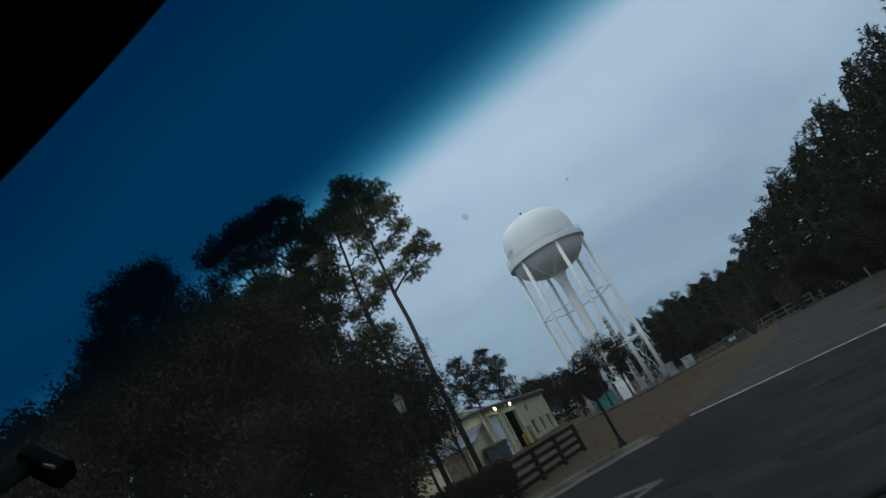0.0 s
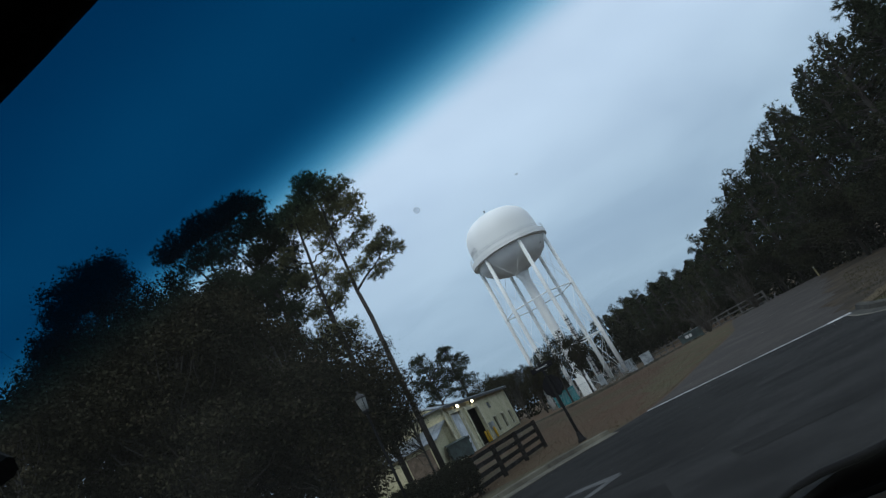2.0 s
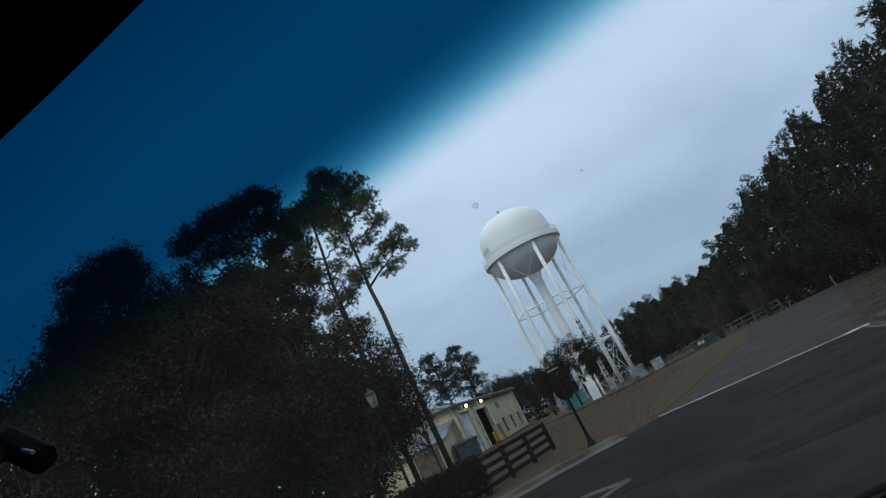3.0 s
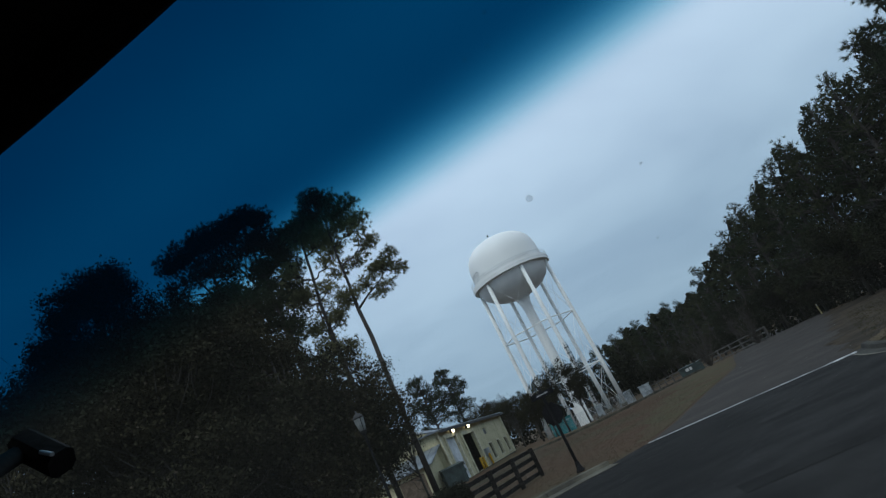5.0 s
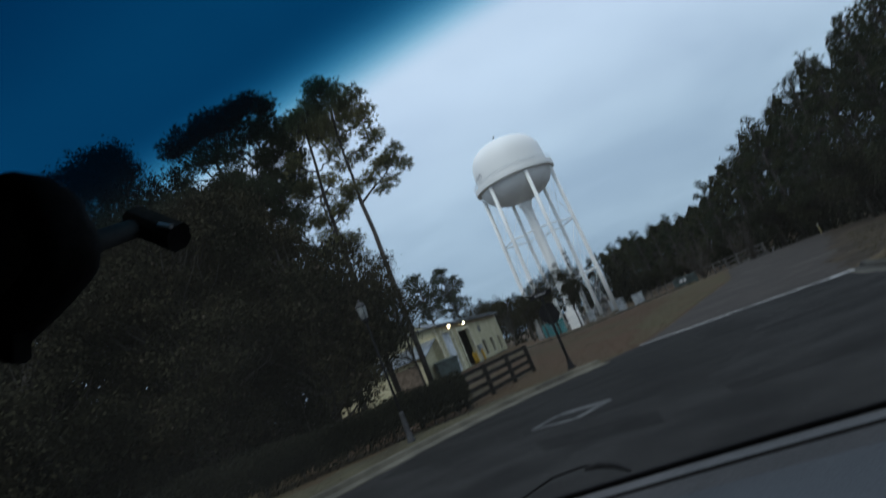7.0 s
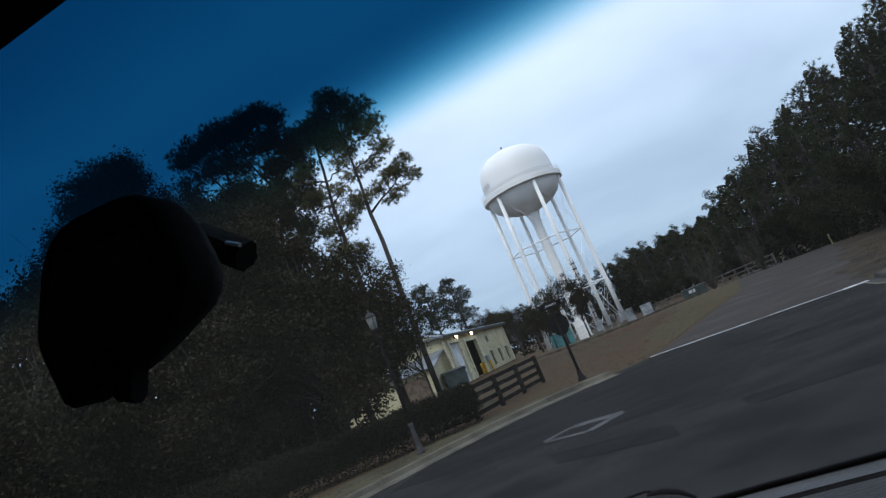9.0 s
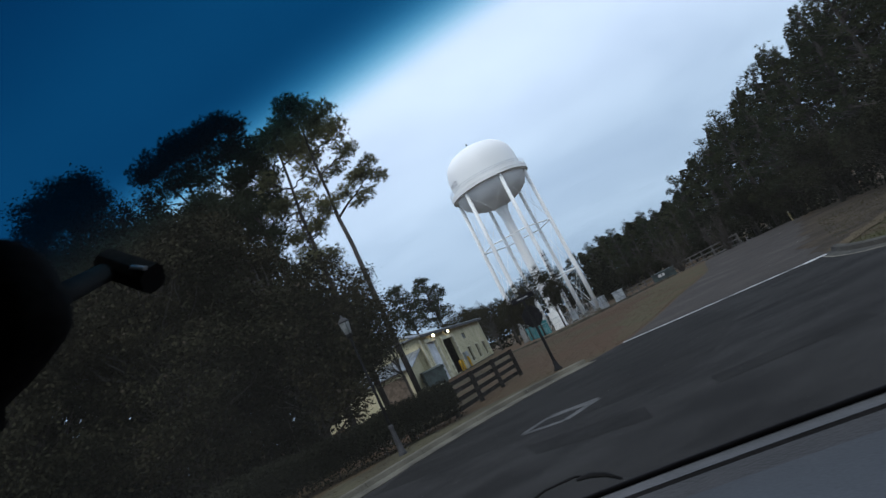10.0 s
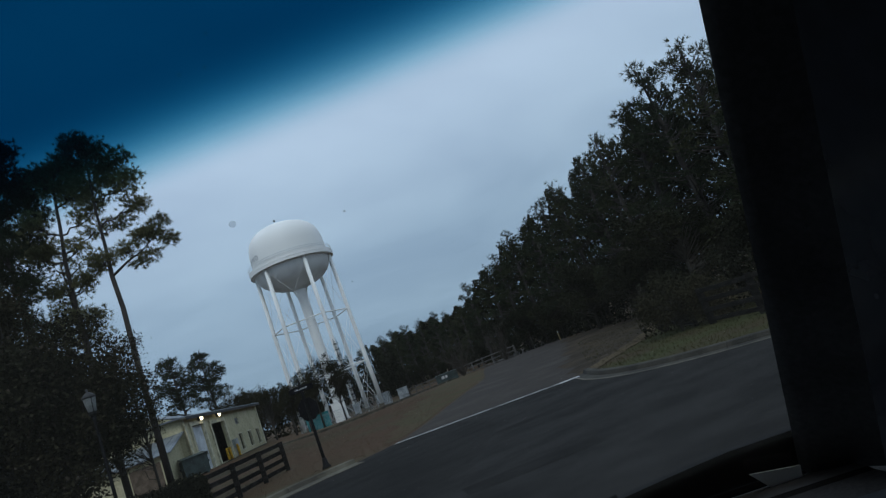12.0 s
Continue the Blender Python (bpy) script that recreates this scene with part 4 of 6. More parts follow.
mesh_fence((8.5, 93.5), (21.5, 91.5), "grey chain-link fence in front of the tower legs")
mesh_fence((21.8, 91.5), (23.5, 110.0), "grey chain-link fence beside the tower")


def board_fence(name, pts, height, rails, mat, label, post=0.14, board=0.14, step=2.0, group="", deep=0.3):
    a = Vector(pts[0])
    t = thing(name, pose(a.x, a.y, ground_z(*a)), label, "fence")
    z0 = ground_z(*a)
    P = []
    for p, q in zip(pts[:-1], pts[1:]):
        p, q = Vector(p), Vector(q)
        n = max(1, round((q - p).length / step))
        P += [p + (q - p) * i / n for i in range(n)]
    P.append(Vector(pts[-1]))
    rnd = random.Random(3)
    for p in P:
        s = Shape().box((post, post, height + deep), pose(p.x - a.x, p.y - a.y, ground_z(*p) - z0 - deep, rnd.uniform(-1.5, 1.5), rnd.uniform(-1.5, 1.5), rnd.uniform(-6, 6)))
        part("post", s, mat, t)
    for p, q in zip(P[:-1], P[1:]):
        d = q - p
        yaw = math.degrees(math.atan2(d.y, d.x))
        n = Vector((-d.y, d.x)).normalized() * (post / 2 + 0.015)
        for r in range(rails):
            z = height * (0.16 + 0.78 * r / (rails - 1)) - 0.02
            c = (p + q) / 2 - n
            zz = (ground_z(*p) + ground_z(*q)) / 2 - z0 + z
            tilt = math.degrees(math.atan2(ground_z(*q) - ground_z(*p), d.length))
            part("board", Shape().slab((d.length + 0.06, 0.03, board), pose(c.x - a.x, c.y - a.y, zz, 0, -tilt + rnd.uniform(-0.4, 0.4), yaw)), mat, t)
    return t


board_fence("board_fence", [(1.5, 23.5), (-1.0, 18.9), (-2.4, 18.4)], 1.02, 4, M_FENCE_BLACK, "black four-board timber fence ending on the grass verge", 0.15, 0.13, 2.0)
board_fence("rail_fence", [(23.5, 90.5), (24.6, 84.0), (25.5, 76.0), (27.0, 66.0), (27.5, 58.0)], 1.15, 3, M_FENCE_GREY, "pale weathered three-rail fence beside the side road", 0.14, 0.12, 2.4)
board_fence("dark_fence", [(13.9, 15.2), (13.55, 12.9), (14.6, 10.2), (18.0, 7.2), (25.0, 2.6)], 1.15, 4, M_FENCE_BLACK, "black four-board timber fence under the trees", 0.15, 0.13, 2.2)
board_fence("low_gate", [(17.2, 21.2), (15.6, 18.6), (14.3, 16.4)], 0.8, 3, M_FENCE_BLACK, "low dark rail panel at the wood's edge", 0.1, 0.1, 1.0)


# ---------------------------------------------------------------- street furniture
def street_lamp(x, y):
    t = thing("street_lamp", place(x, y), "slim black post lamp with a dull grey glass lantern", "street lamp")
    part("base", Shape().lathe([(0.11, -0.05), (0.11, 0.06), (0.085, 0.12), (0.068, 0.4), (0.058, 0.7), (0.07, 0.74), (0.05, 0.8)], 20), M_LAMP_BASE, t, "grey weathered flared base", smooth=True)
    part("pole", Shape().lathe([(0.042, 0.75), (0.036, 2.0), (0.03, 3.1), (0.045, 3.15), (0.03, 3.2)], 16), M_BLACK_METAL, t, smooth=True)
    part("collar", Shape().lathe([(0.035, 3.18), (0.08, 3.24), (0.09, 3.3)], 16), M_BLACK_METAL, t, smooth=True)
    lan = part("lantern", Shape().lathe([(0.08, 3.29), (0.095, 3.33), (0.13, 3.55), (0.137, 3.62)], 16), M_LANTERN, t, "dull frosted lantern glass", smooth=True)
    part("cap", Shape().lathe([(0.145, 3.61), (0.14, 3.65), (0.085, 3.72), (0.025, 3.76), (0.025, 3.8), (0.01, 3.83)], 16), M_LAMP_BASE, t, smooth=True)
    for k in range(4):
        a = k * math.pi / 2 + 0.5
        part("lantern_rib", Shape().tube([(0.085 * math.cos(a), 0.085 * math.sin(a), 3.29), (0.141 * math.cos(a), 0.141 * math.sin(a), 3.62)], 0.008, 5), M_BLACK_METAL, lan)
    return t


street_lamp(-2.47, 15.95)


def street_sign(x, y):
    t = thing("street_sign", place(x, y), "black post with a stop sign's back and a street name blade", "street sign")
    part("post", Shape().lathe([(0.05, -0.1), (0.045, 1.2), (0.04, 2.42), (0.055, 2.45), (0.03, 2.55), (0.01, 2.6)], 14), M_BLACK_METAL, t, smooth=True)
    part("base", Shape().lathe([(0.13, -0.05), (0.13, 0.05), (0.09, 0.1), (0.065, 0.26), (0.05, 0.3)], 18), M_BLACK_METAL, t, "flared cast base", smooth=True)
    # stop sign seen from behind, facing the side road
    octo = Shape()
    ring = [(0.35 * math.cos(math.pi / 8 + k * math.pi / 4), 0.35 * math.sin(math.pi / 8 + k * math.pi / 4)) for k in range(8)]
    octo.add([(a, 0.0, b) for a, b in ring] + [(a, 0.03, b) for a, b in ring], [tuple(range(8)), tuple(range(15, 7, -1))] + [(k, k + 8, (k + 1) % 8 + 8, (k + 1) % 8) for k in range(8)])
    part("stop_panel", octo, M_SIGN_BACK, t, "black back of an octagonal stop sign", pose(0.02, 0.05, 1.74, 0, 0, -38))
    blade_m = pose(0.0, -0.02, 2.36, 0, 0, -4)
    blade = part("name_blade", Shape().slab((0.7, 0.03, 0.16), Matrix()), M_SIGN_BACK, t, "black street name blade", blade_m)
    part("lettering", letter_mesh("SPINNAKER", 0.07, 0.002, M_SIGN_WHITE), M_SIGN_WHITE, blade, "white street name lettering", Matrix.Translation((0, -0.02, 0)) @ Matrix.Rotation(math.pi / 2, 4, "X"))
    part("cross_blade", Shape().slab((0.6, 0.03, 0.15), Matrix()), M_SIGN_BACK, t, m=pose(0.0, 0.0, 2.2, 0, 0, 80))
    return t


street_sign(2.27, 18.9)


def marker(x, y):
    t = thing("marker_post", place(x, y), "small dull yellow marker post beside the side road", "marker post")
    part("stake", Shape().box((0.1, 0.05, 1.0), Matrix.Translation((0, 0, -0.1))), M_STAKE, t)
    part("reflector", Shape().slab((0.08, 0.02, 0.12), Matrix.Translation((0, -0.04, 0.8))), M_GREY_STEEL, t)


marker(28.9, 51.0)


# ---------------------------------------------------------------- trees
def blades(centres, dirs, count, length, width, spread, rng, jitter=0.0):
    """Thin triangles fanned about each centre: needles, or grass. Returns vertices and faces."""
    c = np.repeat(np.asarray(centres), count, axis=0)
    d = np.repeat(np.asarray(dirs), count, axis=0) + rng.normal(0, spread, (len(c), 3))
    d /= np.linalg.norm(d, axis=1)[:, None] + 1e-9
    if jitter:
        c = c + rng.normal(0, jitter, c.shape)
    side = np.cross(d, rng.normal(0, 1, d.shape))
    side /= np.linalg.norm(side, axis=1)[:, None] + 1e-9
    L = length * rng.uniform(0.7, 1.25, (len(c), 1))
    v = np.stack([c - side * width / 2, c + side * width / 2, c + d * L], 1).reshape(-1, 3)
    return v, np.arange(len(v)).reshape(-1, 3)


def leaves(centres, size, rng, droop=0.2):
    """A folded diamond leaf at each centre."""
    c = np.asarray(centres)
    n = len(c)
    d = rng.normal(0, 1, (n, 3))
    d[:, 2] -= droop
    d /= np.linalg.norm(d, axis=1)[:, None]
    side = np.cross(d, rng.normal(0, 1, (n, 3)))
    side /= np.linalg.norm(side, axis=1)[:, None]
    s = size * rng.uniform(0.6, 1.3, (n, 1))
    v = np.stack([c - d * s * 0.5, c + side * s * 0.3, c + d * s * 0.5, c - side * s * 0.3], 1).reshape(-1, 3)
    i = np.arange(n)[:, None] * 4
    return v, np.concatenate([i + np.array([[0, 1, 2]]), i + np.array([[0, 2, 3]])])


def array_mesh(name, v, f, mat):
    me = bpy.data.meshes.new(name)
    me.vertices.add(len(v))
    me.vertices.foreach_set("co", np.asarray(v, dtype=np.float32).ravel())
    me.loops.add(f.size)
    me.loops.foreach_set("vertex_index", f.astype(np.int32).ravel())
    me.polygons.add(len(f))
    me.polygons.foreach_set("loop_start", np.arange(0, f.size, f.shape[1], dtype=np.int32))
    me.update(calc_edges=True)
    me.materials.append(mat)
    return me


def limb_path(a, b, rng, sag=0.15, n=4):
    a, b = np.asarray(a, float), np.asarray(b, float)
    L = np.linalg.norm(b - a)
    pts = []
    for i in range(n + 1):
        t = i / n
        p = a + (b - a) * t
        p[2] += sag * L * (t * t - t)
        if 0 < i < n:
            p += rng.normal(0, 0.04 * L, 3)
        pts.append(tuple(p))
    return pts


def sample_blob(centre, radii, n, rng, shell=0.55):
    d = rng.normal(0, 1, (n, 3))
    d /= np.linalg.norm(d, axis=1)[:, None]
    r = shell + (1 - shell) * rng.uniform(0, 1, (n, 1)) ** 0.5
    return np.asarray(centre) + d * r * np.asarray(radii), d


def trunk_at(path, z):
    for (a, b) in zip(path[:-1], path[1:]):
        if a[2] <= z <= b[2]:
            t = (z - a[2]) / (b[2] - a[2] + 1e-9)
            return tuple(a[i] + (b[i] - a[i]) * t for i in range(3))
    return tuple(path[-1]) if z > path[-1][2] else tuple(path[0])


def pine_meshes(name, seed, path, radii, blobs, clump=0.55, tufts=24, needles=15, needle=0.19, width=0.022, needle_mat=None, sides=10, limb_r=0.05, limb_n=4, limb_sides=5):
    """Trunk and crown meshes of a pine. path: the trunk; blobs: (centre, radii, number of needle clumps)."""
    rng = np.random.default_rng(seed)
    trunk = Shape().tube(path, radii, sides)
    cs, ds = [], []
    for centre, rad, n in blobs:
        pts, out = sample_blob(centre, rad, n, rng, 0.35)
        for p, o in zip(pts, out):
            reach = math.hypot(p[0] - path[-1][0], p[1] - path[-1][1])
            root = trunk_at(path, min(p[2] - 0.25 * reach - 0.3, path[-1][2]))
            trunk.tube(limb_path(root, p, rng, 0.25, limb_n), [limb_r * (1.3 - 1.1 * k / limb_n) for k in range(limb_n + 1)], limb_sides, False)
            k = max(4, int(tufts * rng.uniform(0.6, 1.3)))
            q = rng.normal(0, 1, (k, 3))
            q /= np.linalg.norm(q, axis=1)[:, None]
            q *= clump * rng.uniform(0.3, 1.15, (k, 1)) * np.array([1.15, 1.15, 0.75])
            cs.append(p + q)
            ds.append(q / (np.linalg.norm(q, axis=1)[:, None] + 1e-9) * 0.8 + o * 0.3 + np.array([0, 0, 0.35]))
    v, f = blades(np.concatenate(cs), np.concatenate(ds), needles, needle, width, 0.6, rng)
    return trunk.mesh("trunk", M_BARK, True), array_mesh("crown", v, f, needle_mat or M_NEEDLE)


def plant_tree(name, m, meshes, label, category, group=""):
    t = thing(name, m, label, category, group)
    for part_name, me in zip(("trunk", "crown", "dry_leaves"), meshes):
        part(part_name, me, None, t)
    return t


def pine_at(x, y, seed, path, radii, blobs, label, **kw):
    """path and blobs are given in world x, y, z."""
    z0 = ground_z(x, y)
    lp = [(p[0] - x, p[1] - y, p[2] - z0) for p in path]
    lb = [((c[0] - x, c[1] - y, c[2] - z0), r, n) for c, r, n in blobs]
    return plant_tree("pine_tree", pose(x, y, z0), pine_meshes("pine", seed, lp, radii, lb, **kw), label, "pine tree", "tall pines")


def padded_pine(x, y, seed, path, radii, forks, pads, label, clump=0.42, tufts=12, needles=18, needle=0.21, width=0.024, mat=None, limb_r=0.05, group="tall pines"):
    """A longleaf pine: bare trunk, forks, and limbs that carry flat pads of needle tufts. World coordinates; pads: (centre, radii, clumps)."""
    rng = np.random.default_rng(seed)
    z0 = ground_z(x, y)
    base = np.array((x, y, z0))
    wood = Shape().tube([tuple(np.array(p) - base) for p in path], radii, 10)
    stems = [path]
    for fork, r0 in forks:
        wood.tube([tuple(np.array(p) - base) for p in fork], [r0 * (1 - 0.75 * k / (len(fork) - 1)) for k in range(len(fork))], 8)
        stems.append(fork)
    cs, ds = [], []
    for centre, rad, n in pads:
        c = np.array(centre)
        best = None
        for stem in stems:
            for k in range(len(stem) - 1):
                for t in (0.0, 0.25, 0.5, 0.75, 1.0):
                    q = np.array(stem[k]) * (1 - t) + np.array(stem[k + 1]) * t
                    gap = np.linalg.norm((q - c)[:2])
                    cost = gap + 1.3 * abs(c[2] - q[2] - 0.3 - 0.4 * gap)
                    if best is None or cost < best[0]:
                        best = (cost, q)
        limb = [np.array(p) for p in limb_path(best[1], c - np.array((0, 0, 0.3 * rad[2])), rng, 0.18, 5)]
        r0 = min(limb_r, 0.018 + 0.004 * n)
        wood.tube([tuple(p - base) for p in limb], [r0 * (1 - 0.12 * k) for k in range(6)], 6, False)
        pts, out = sample_blob(c, rad, int(1.5 * n), rng, 0.25)
        for p, o in zip(pts, out):
            twig = limb_path(limb[rng.integers(3, 6)], p, rng, 0.1, 2)
            wood.tube([tuple(np.array(q) - base) for q in twig], [r0 * 0.35, r0 * 0.25, 0.006], 4, False)
            k = max(4, int(tufts * rng.uniform(0.7, 1.3)))
            q = rng.normal(0, 1, (k, 3))
            q /= np.linalg.norm(q, axis=1)[:, None]
            q *= clump * rng.uniform(0.25, 1.0, (k, 1)) * np.array([1.1, 1.1, 0.7])
            cs.append(p + q - base)
            ds.append(q / (np.linalg.norm(q, axis=1)[:, None] + 1e-9) + np.array([0, 0, 0.3]))
    v, f = blades(np.concatenate(cs), np.concatenate(ds), needles, needle, width, 0.7, rng)
    return plant_tree("pine_tree", pose(x, y, z0), (wood.mesh("trunk", M_BARK, True), array_mesh("crown", v, f, mat or M_NEEDLE)), label, "pine tree", group)


# the tall longleaf pines west of the building
padded_pine(-2.85, 30.9, 11, [(-2.85, 30.9, -0.1), (-2.82, 30.9, 6.0), (-2.75, 30.95, 9.1), (-2.83, 31.0, 10.7), (-2.75, 31.0, 12.4), (-2.74, 31.1, 14.0), (-2.62, 31.3, 16.0), (-2.55, 31.4, 17.4)],
            [0.155, 0.13, 0.11, 0.10, 0.072, 0.062, 0.042, 0.015], [([(-2.83, 31.0, 10.68), (-2.04, 31.0, 11.2), (-1.39, 31.0, 11.5), (-0.7, 31.0, 12.0)], 0.07)],
            [((-0.12, 31.0, 12.9), (0.22, 0.22, 0.2), 4), ((-0.1, 31.0, 11.8), (0.34, 0.3, 0.26), 6), ((-1.0, 31.0, 12.35), (0.62, 0.5, 0.42), 16), ((-0.93, 31.0, 11.3), (0.3, 0.3, 0.2), 4), ((-1.95, 31.0, 11.75), (0.4, 0.35, 0.25), 6),
             ((-1.5, 31.0, 10.95), (0.3, 0.3, 0.15), 3), ((-3.05, 31.0, 11.6), (0.6, 0.5, 0.4), 12), ((-2.6, 31.5, 17.6), (0.95, 0.9, 0.62), 34), ((-1.75, 31.5, 16.6), (0.95, 0.9, 0.75), 32), ((-1.2, 31.5, 15.3), (0.72, 0.8, 0.65), 20),
             ((-1.1, 31.5, 14.1), (0.5, 0.5, 0.35), 9), ((-2.7, 31.5, 15.9), (1.1, 0.9, 0.75), 28), ((-1.9, 31.5, 13.4), (0.45, 0.45, 0.25), 6), ((-2.6, 31.5, 14.6), (0.6, 0.5, 0.35), 9)],
            "tall slender longleaf pine forking below a dense rounded crown")
padded_pine(-4.65, 31.7, 12, [(-4.6, 31.7, -0.1), (-4.62, 31.7, 6.0), (-4.65, 31.7, 10.0), (-4.6, 31.7, 12.1), (-4.42, 31.7, 13.9), (-4.3, 31.8, 15.9), (-3.95, 31.9, 17.1)], [0.14, 0.12, 0.105, 0.09, 0.075, 0.05, 0.015], [],
            [((-3.8, 31.9, 16.9), (1.0, 0.9, 0.62), 36), ((-4.65, 31.9, 16.2), (0.75, 0.8, 0.75), 22), ((-3.6, 31.9, 15.4), (0.8, 0.7, 0.55), 22), ((-3.9, 31.7, 12.8), (0.5, 0.5, 0.3), 7), ((-3.1, 31.7, 13.3), (0.45, 0.4, 0.25), 5),
             ((-5.3, 31.7, 13.0), (0.6, 0.5, 0.45), 11), ((-4.0, 31.7, 11.1), (0.6, 0.5, 0.35), 8), ((-5.4, 31.7, 11.0), (0.7, 0.5, 0.5), 12), ((-5.1, 31.7, 9.6), (0.7, 0.5, 0.5), 12), ((-4.0, 31.7, 9.4), (0.4, 0.4, 0.3), 5), ((-5.6, 31.7, 12.7), (0.6, 0.5, 0.5), 10), ((-5.5, 31.7, 14.3), (0.6, 0.5, 0.5), 10), ((-5.5, 31.7, 9.0), (0.6, 0.5, 0.5), 9), ((-3.3, 31.7, 14.2), (0.6, 0.5, 0.3), 8)],
            "tall slender longleaf pine with ragged lower sprays")
padded_pine(-7.0, 32.5, 13, [(-6.7, 32.5, -0.1), (-6.75, 32.5, 7.0), (-6.85, 32.5, 12.0), (-7.0, 32.5, 15.0), (-7.2, 32.5, 18.6)], [0.2, 0.17, 0.14, 0.1, 0.02],
            [([(-6.85, 32.5, 13.2), (-7.7, 32.5, 15.2), (-8.5, 32.4, 17.2), (-8.8, 32.4, 18.4)], 0.08)],
            [((-6.2, 32.5, 18.5), (0.65, 0.7, 0.55), 22), ((-7.2, 32.5, 19.0), (0.85, 0.8, 0.6), 34), ((-8.3, 32.4, 18.6), (1.05, 0.9, 0.7), 44), ((-6.3, 32.5, 17.1), (0.8, 0.7, 0.8), 30), ((-7.4, 32.5, 17.4), (1.1, 0.8, 0.7), 34),
             ((-6.2, 32.5, 15.9), (0.9, 0.8, 0.75), 28), ((-7.3, 32.5, 15.6), (0.85, 0.8, 0.6), 20), ((-8.5, 32.4, 16.6), (0.9, 0.8, 0.5), 16), ((-6.3, 32.5, 14.0), (0.8, 0.7, 0.7), 18), ((-7.9, 32.5, 14.4), (0.9, 0.8, 0.5), 12), ((-6.1, 32.5, 12.2), (0.8, 0.7, 0.6), 14), ((-5.4, 32.3, 16.4), (0.65, 0.7, 0.8), 28), ((-5.3, 32.3, 15.0), (0.65, 0.6, 0.7), 20), ((-5.6, 32.3, 13.4), (0.6, 0.6, 0.6), 14), ((-7.0, 32.5, 13.0), (0.9, 0.7, 0.6), 16), ((-7.7, 32.5, 14.4), (0.9, 0.7, 0.6), 18), ((-6.7, 32.5, 14.6), (0.7, 0.7, 0.6), 14)],
            "tall pine with a broad dark many-lobed crown", mat=M_NEEDLE_SHADED, clump=0.46)
padded_pine(-7.6, 28.4, 18, [(-7.6, 28.4, -0.1), (-7.7, 28.4, 5.0), (-7.9, 28.4, 9.0), (-8.4, 28.4, 12.6)], [0.14, 0.12, 0.09, 0.02], [([(-7.7, 28.4, 6.5), (-6.7, 28.3, 8.6), (-6.0, 28.2, 10.2)], 0.06)],
            [((-9.9, 28.5, 13.0), (0.9, 0.8, 0.7), 20), ((-8.7, 28.4, 12.6), (0.9, 0.8, 0.6), 20), ((-7.6, 28.4, 11.8), (0.8, 0.8, 0.6), 18), ((-6.6, 28.3, 11.2), (0.7, 0.7, 0.6), 16), ((-5.8, 28.2, 10.4), (0.6, 0.6, 0.5), 12), ((-10.2, 28.5, 11.4), (0.9, 0.8, 0.7), 16),
             ((-9.0, 28.4, 10.8), (0.9, 0.8, 0.7), 18), ((-7.8, 28.4, 10.2), (0.8, 0.8, 0.6), 16), ((-6.6, 28.3, 9.6), (0.8, 0.8, 0.6), 16), ((-5.6, 28.2, 8.8), (0.6, 0.6, 0.5), 10), ((-8.6, 28.4, 9.0), (0.9, 0.8, 0.6), 14), ((-7.0, 28.4, 8.4), (0.8, 0.8, 0.6), 12), ((-7.3, 28.2, 12.5), (0.8, 0.7, 0.6), 20), ((-6.0, 28.2, 12.0), (0.6, 0.6, 0.5), 14), ((-8.2, 28.4, 13.4), (0.8, 0.7, 0.6), 20)],
            "middling dark pine filling the gap below the tall crowns", mat=M_NEEDLE_SHADED, clump=0.48)
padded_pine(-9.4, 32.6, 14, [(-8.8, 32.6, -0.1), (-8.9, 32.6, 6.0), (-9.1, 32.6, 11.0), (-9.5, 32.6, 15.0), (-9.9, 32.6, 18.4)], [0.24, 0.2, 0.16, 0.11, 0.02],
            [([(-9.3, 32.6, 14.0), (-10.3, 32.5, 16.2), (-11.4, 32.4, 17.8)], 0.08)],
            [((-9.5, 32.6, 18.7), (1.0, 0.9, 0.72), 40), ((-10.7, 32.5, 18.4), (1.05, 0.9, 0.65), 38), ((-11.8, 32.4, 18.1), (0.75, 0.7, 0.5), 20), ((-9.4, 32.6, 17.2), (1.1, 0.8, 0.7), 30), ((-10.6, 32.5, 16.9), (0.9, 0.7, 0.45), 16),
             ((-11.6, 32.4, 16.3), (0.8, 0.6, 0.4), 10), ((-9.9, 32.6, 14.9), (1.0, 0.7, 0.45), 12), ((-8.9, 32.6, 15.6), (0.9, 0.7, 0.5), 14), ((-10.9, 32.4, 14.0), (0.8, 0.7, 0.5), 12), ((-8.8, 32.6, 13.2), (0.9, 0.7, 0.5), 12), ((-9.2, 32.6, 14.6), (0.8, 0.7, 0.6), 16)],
            "leaning pine with a spreading dark crown", mat=M_NEEDLE_SHADED, clump=0.46)
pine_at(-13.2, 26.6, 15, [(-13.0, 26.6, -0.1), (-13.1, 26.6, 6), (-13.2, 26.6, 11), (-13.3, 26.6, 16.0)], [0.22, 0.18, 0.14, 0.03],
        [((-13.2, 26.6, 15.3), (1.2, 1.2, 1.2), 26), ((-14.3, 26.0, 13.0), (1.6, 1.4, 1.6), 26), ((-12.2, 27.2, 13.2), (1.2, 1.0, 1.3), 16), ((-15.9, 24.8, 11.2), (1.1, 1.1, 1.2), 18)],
        "dark pine with a dense drooping crown", clump=0.68, tufts=44, needle=0.24, needle_mat=M_NEEDLE_SHADED)
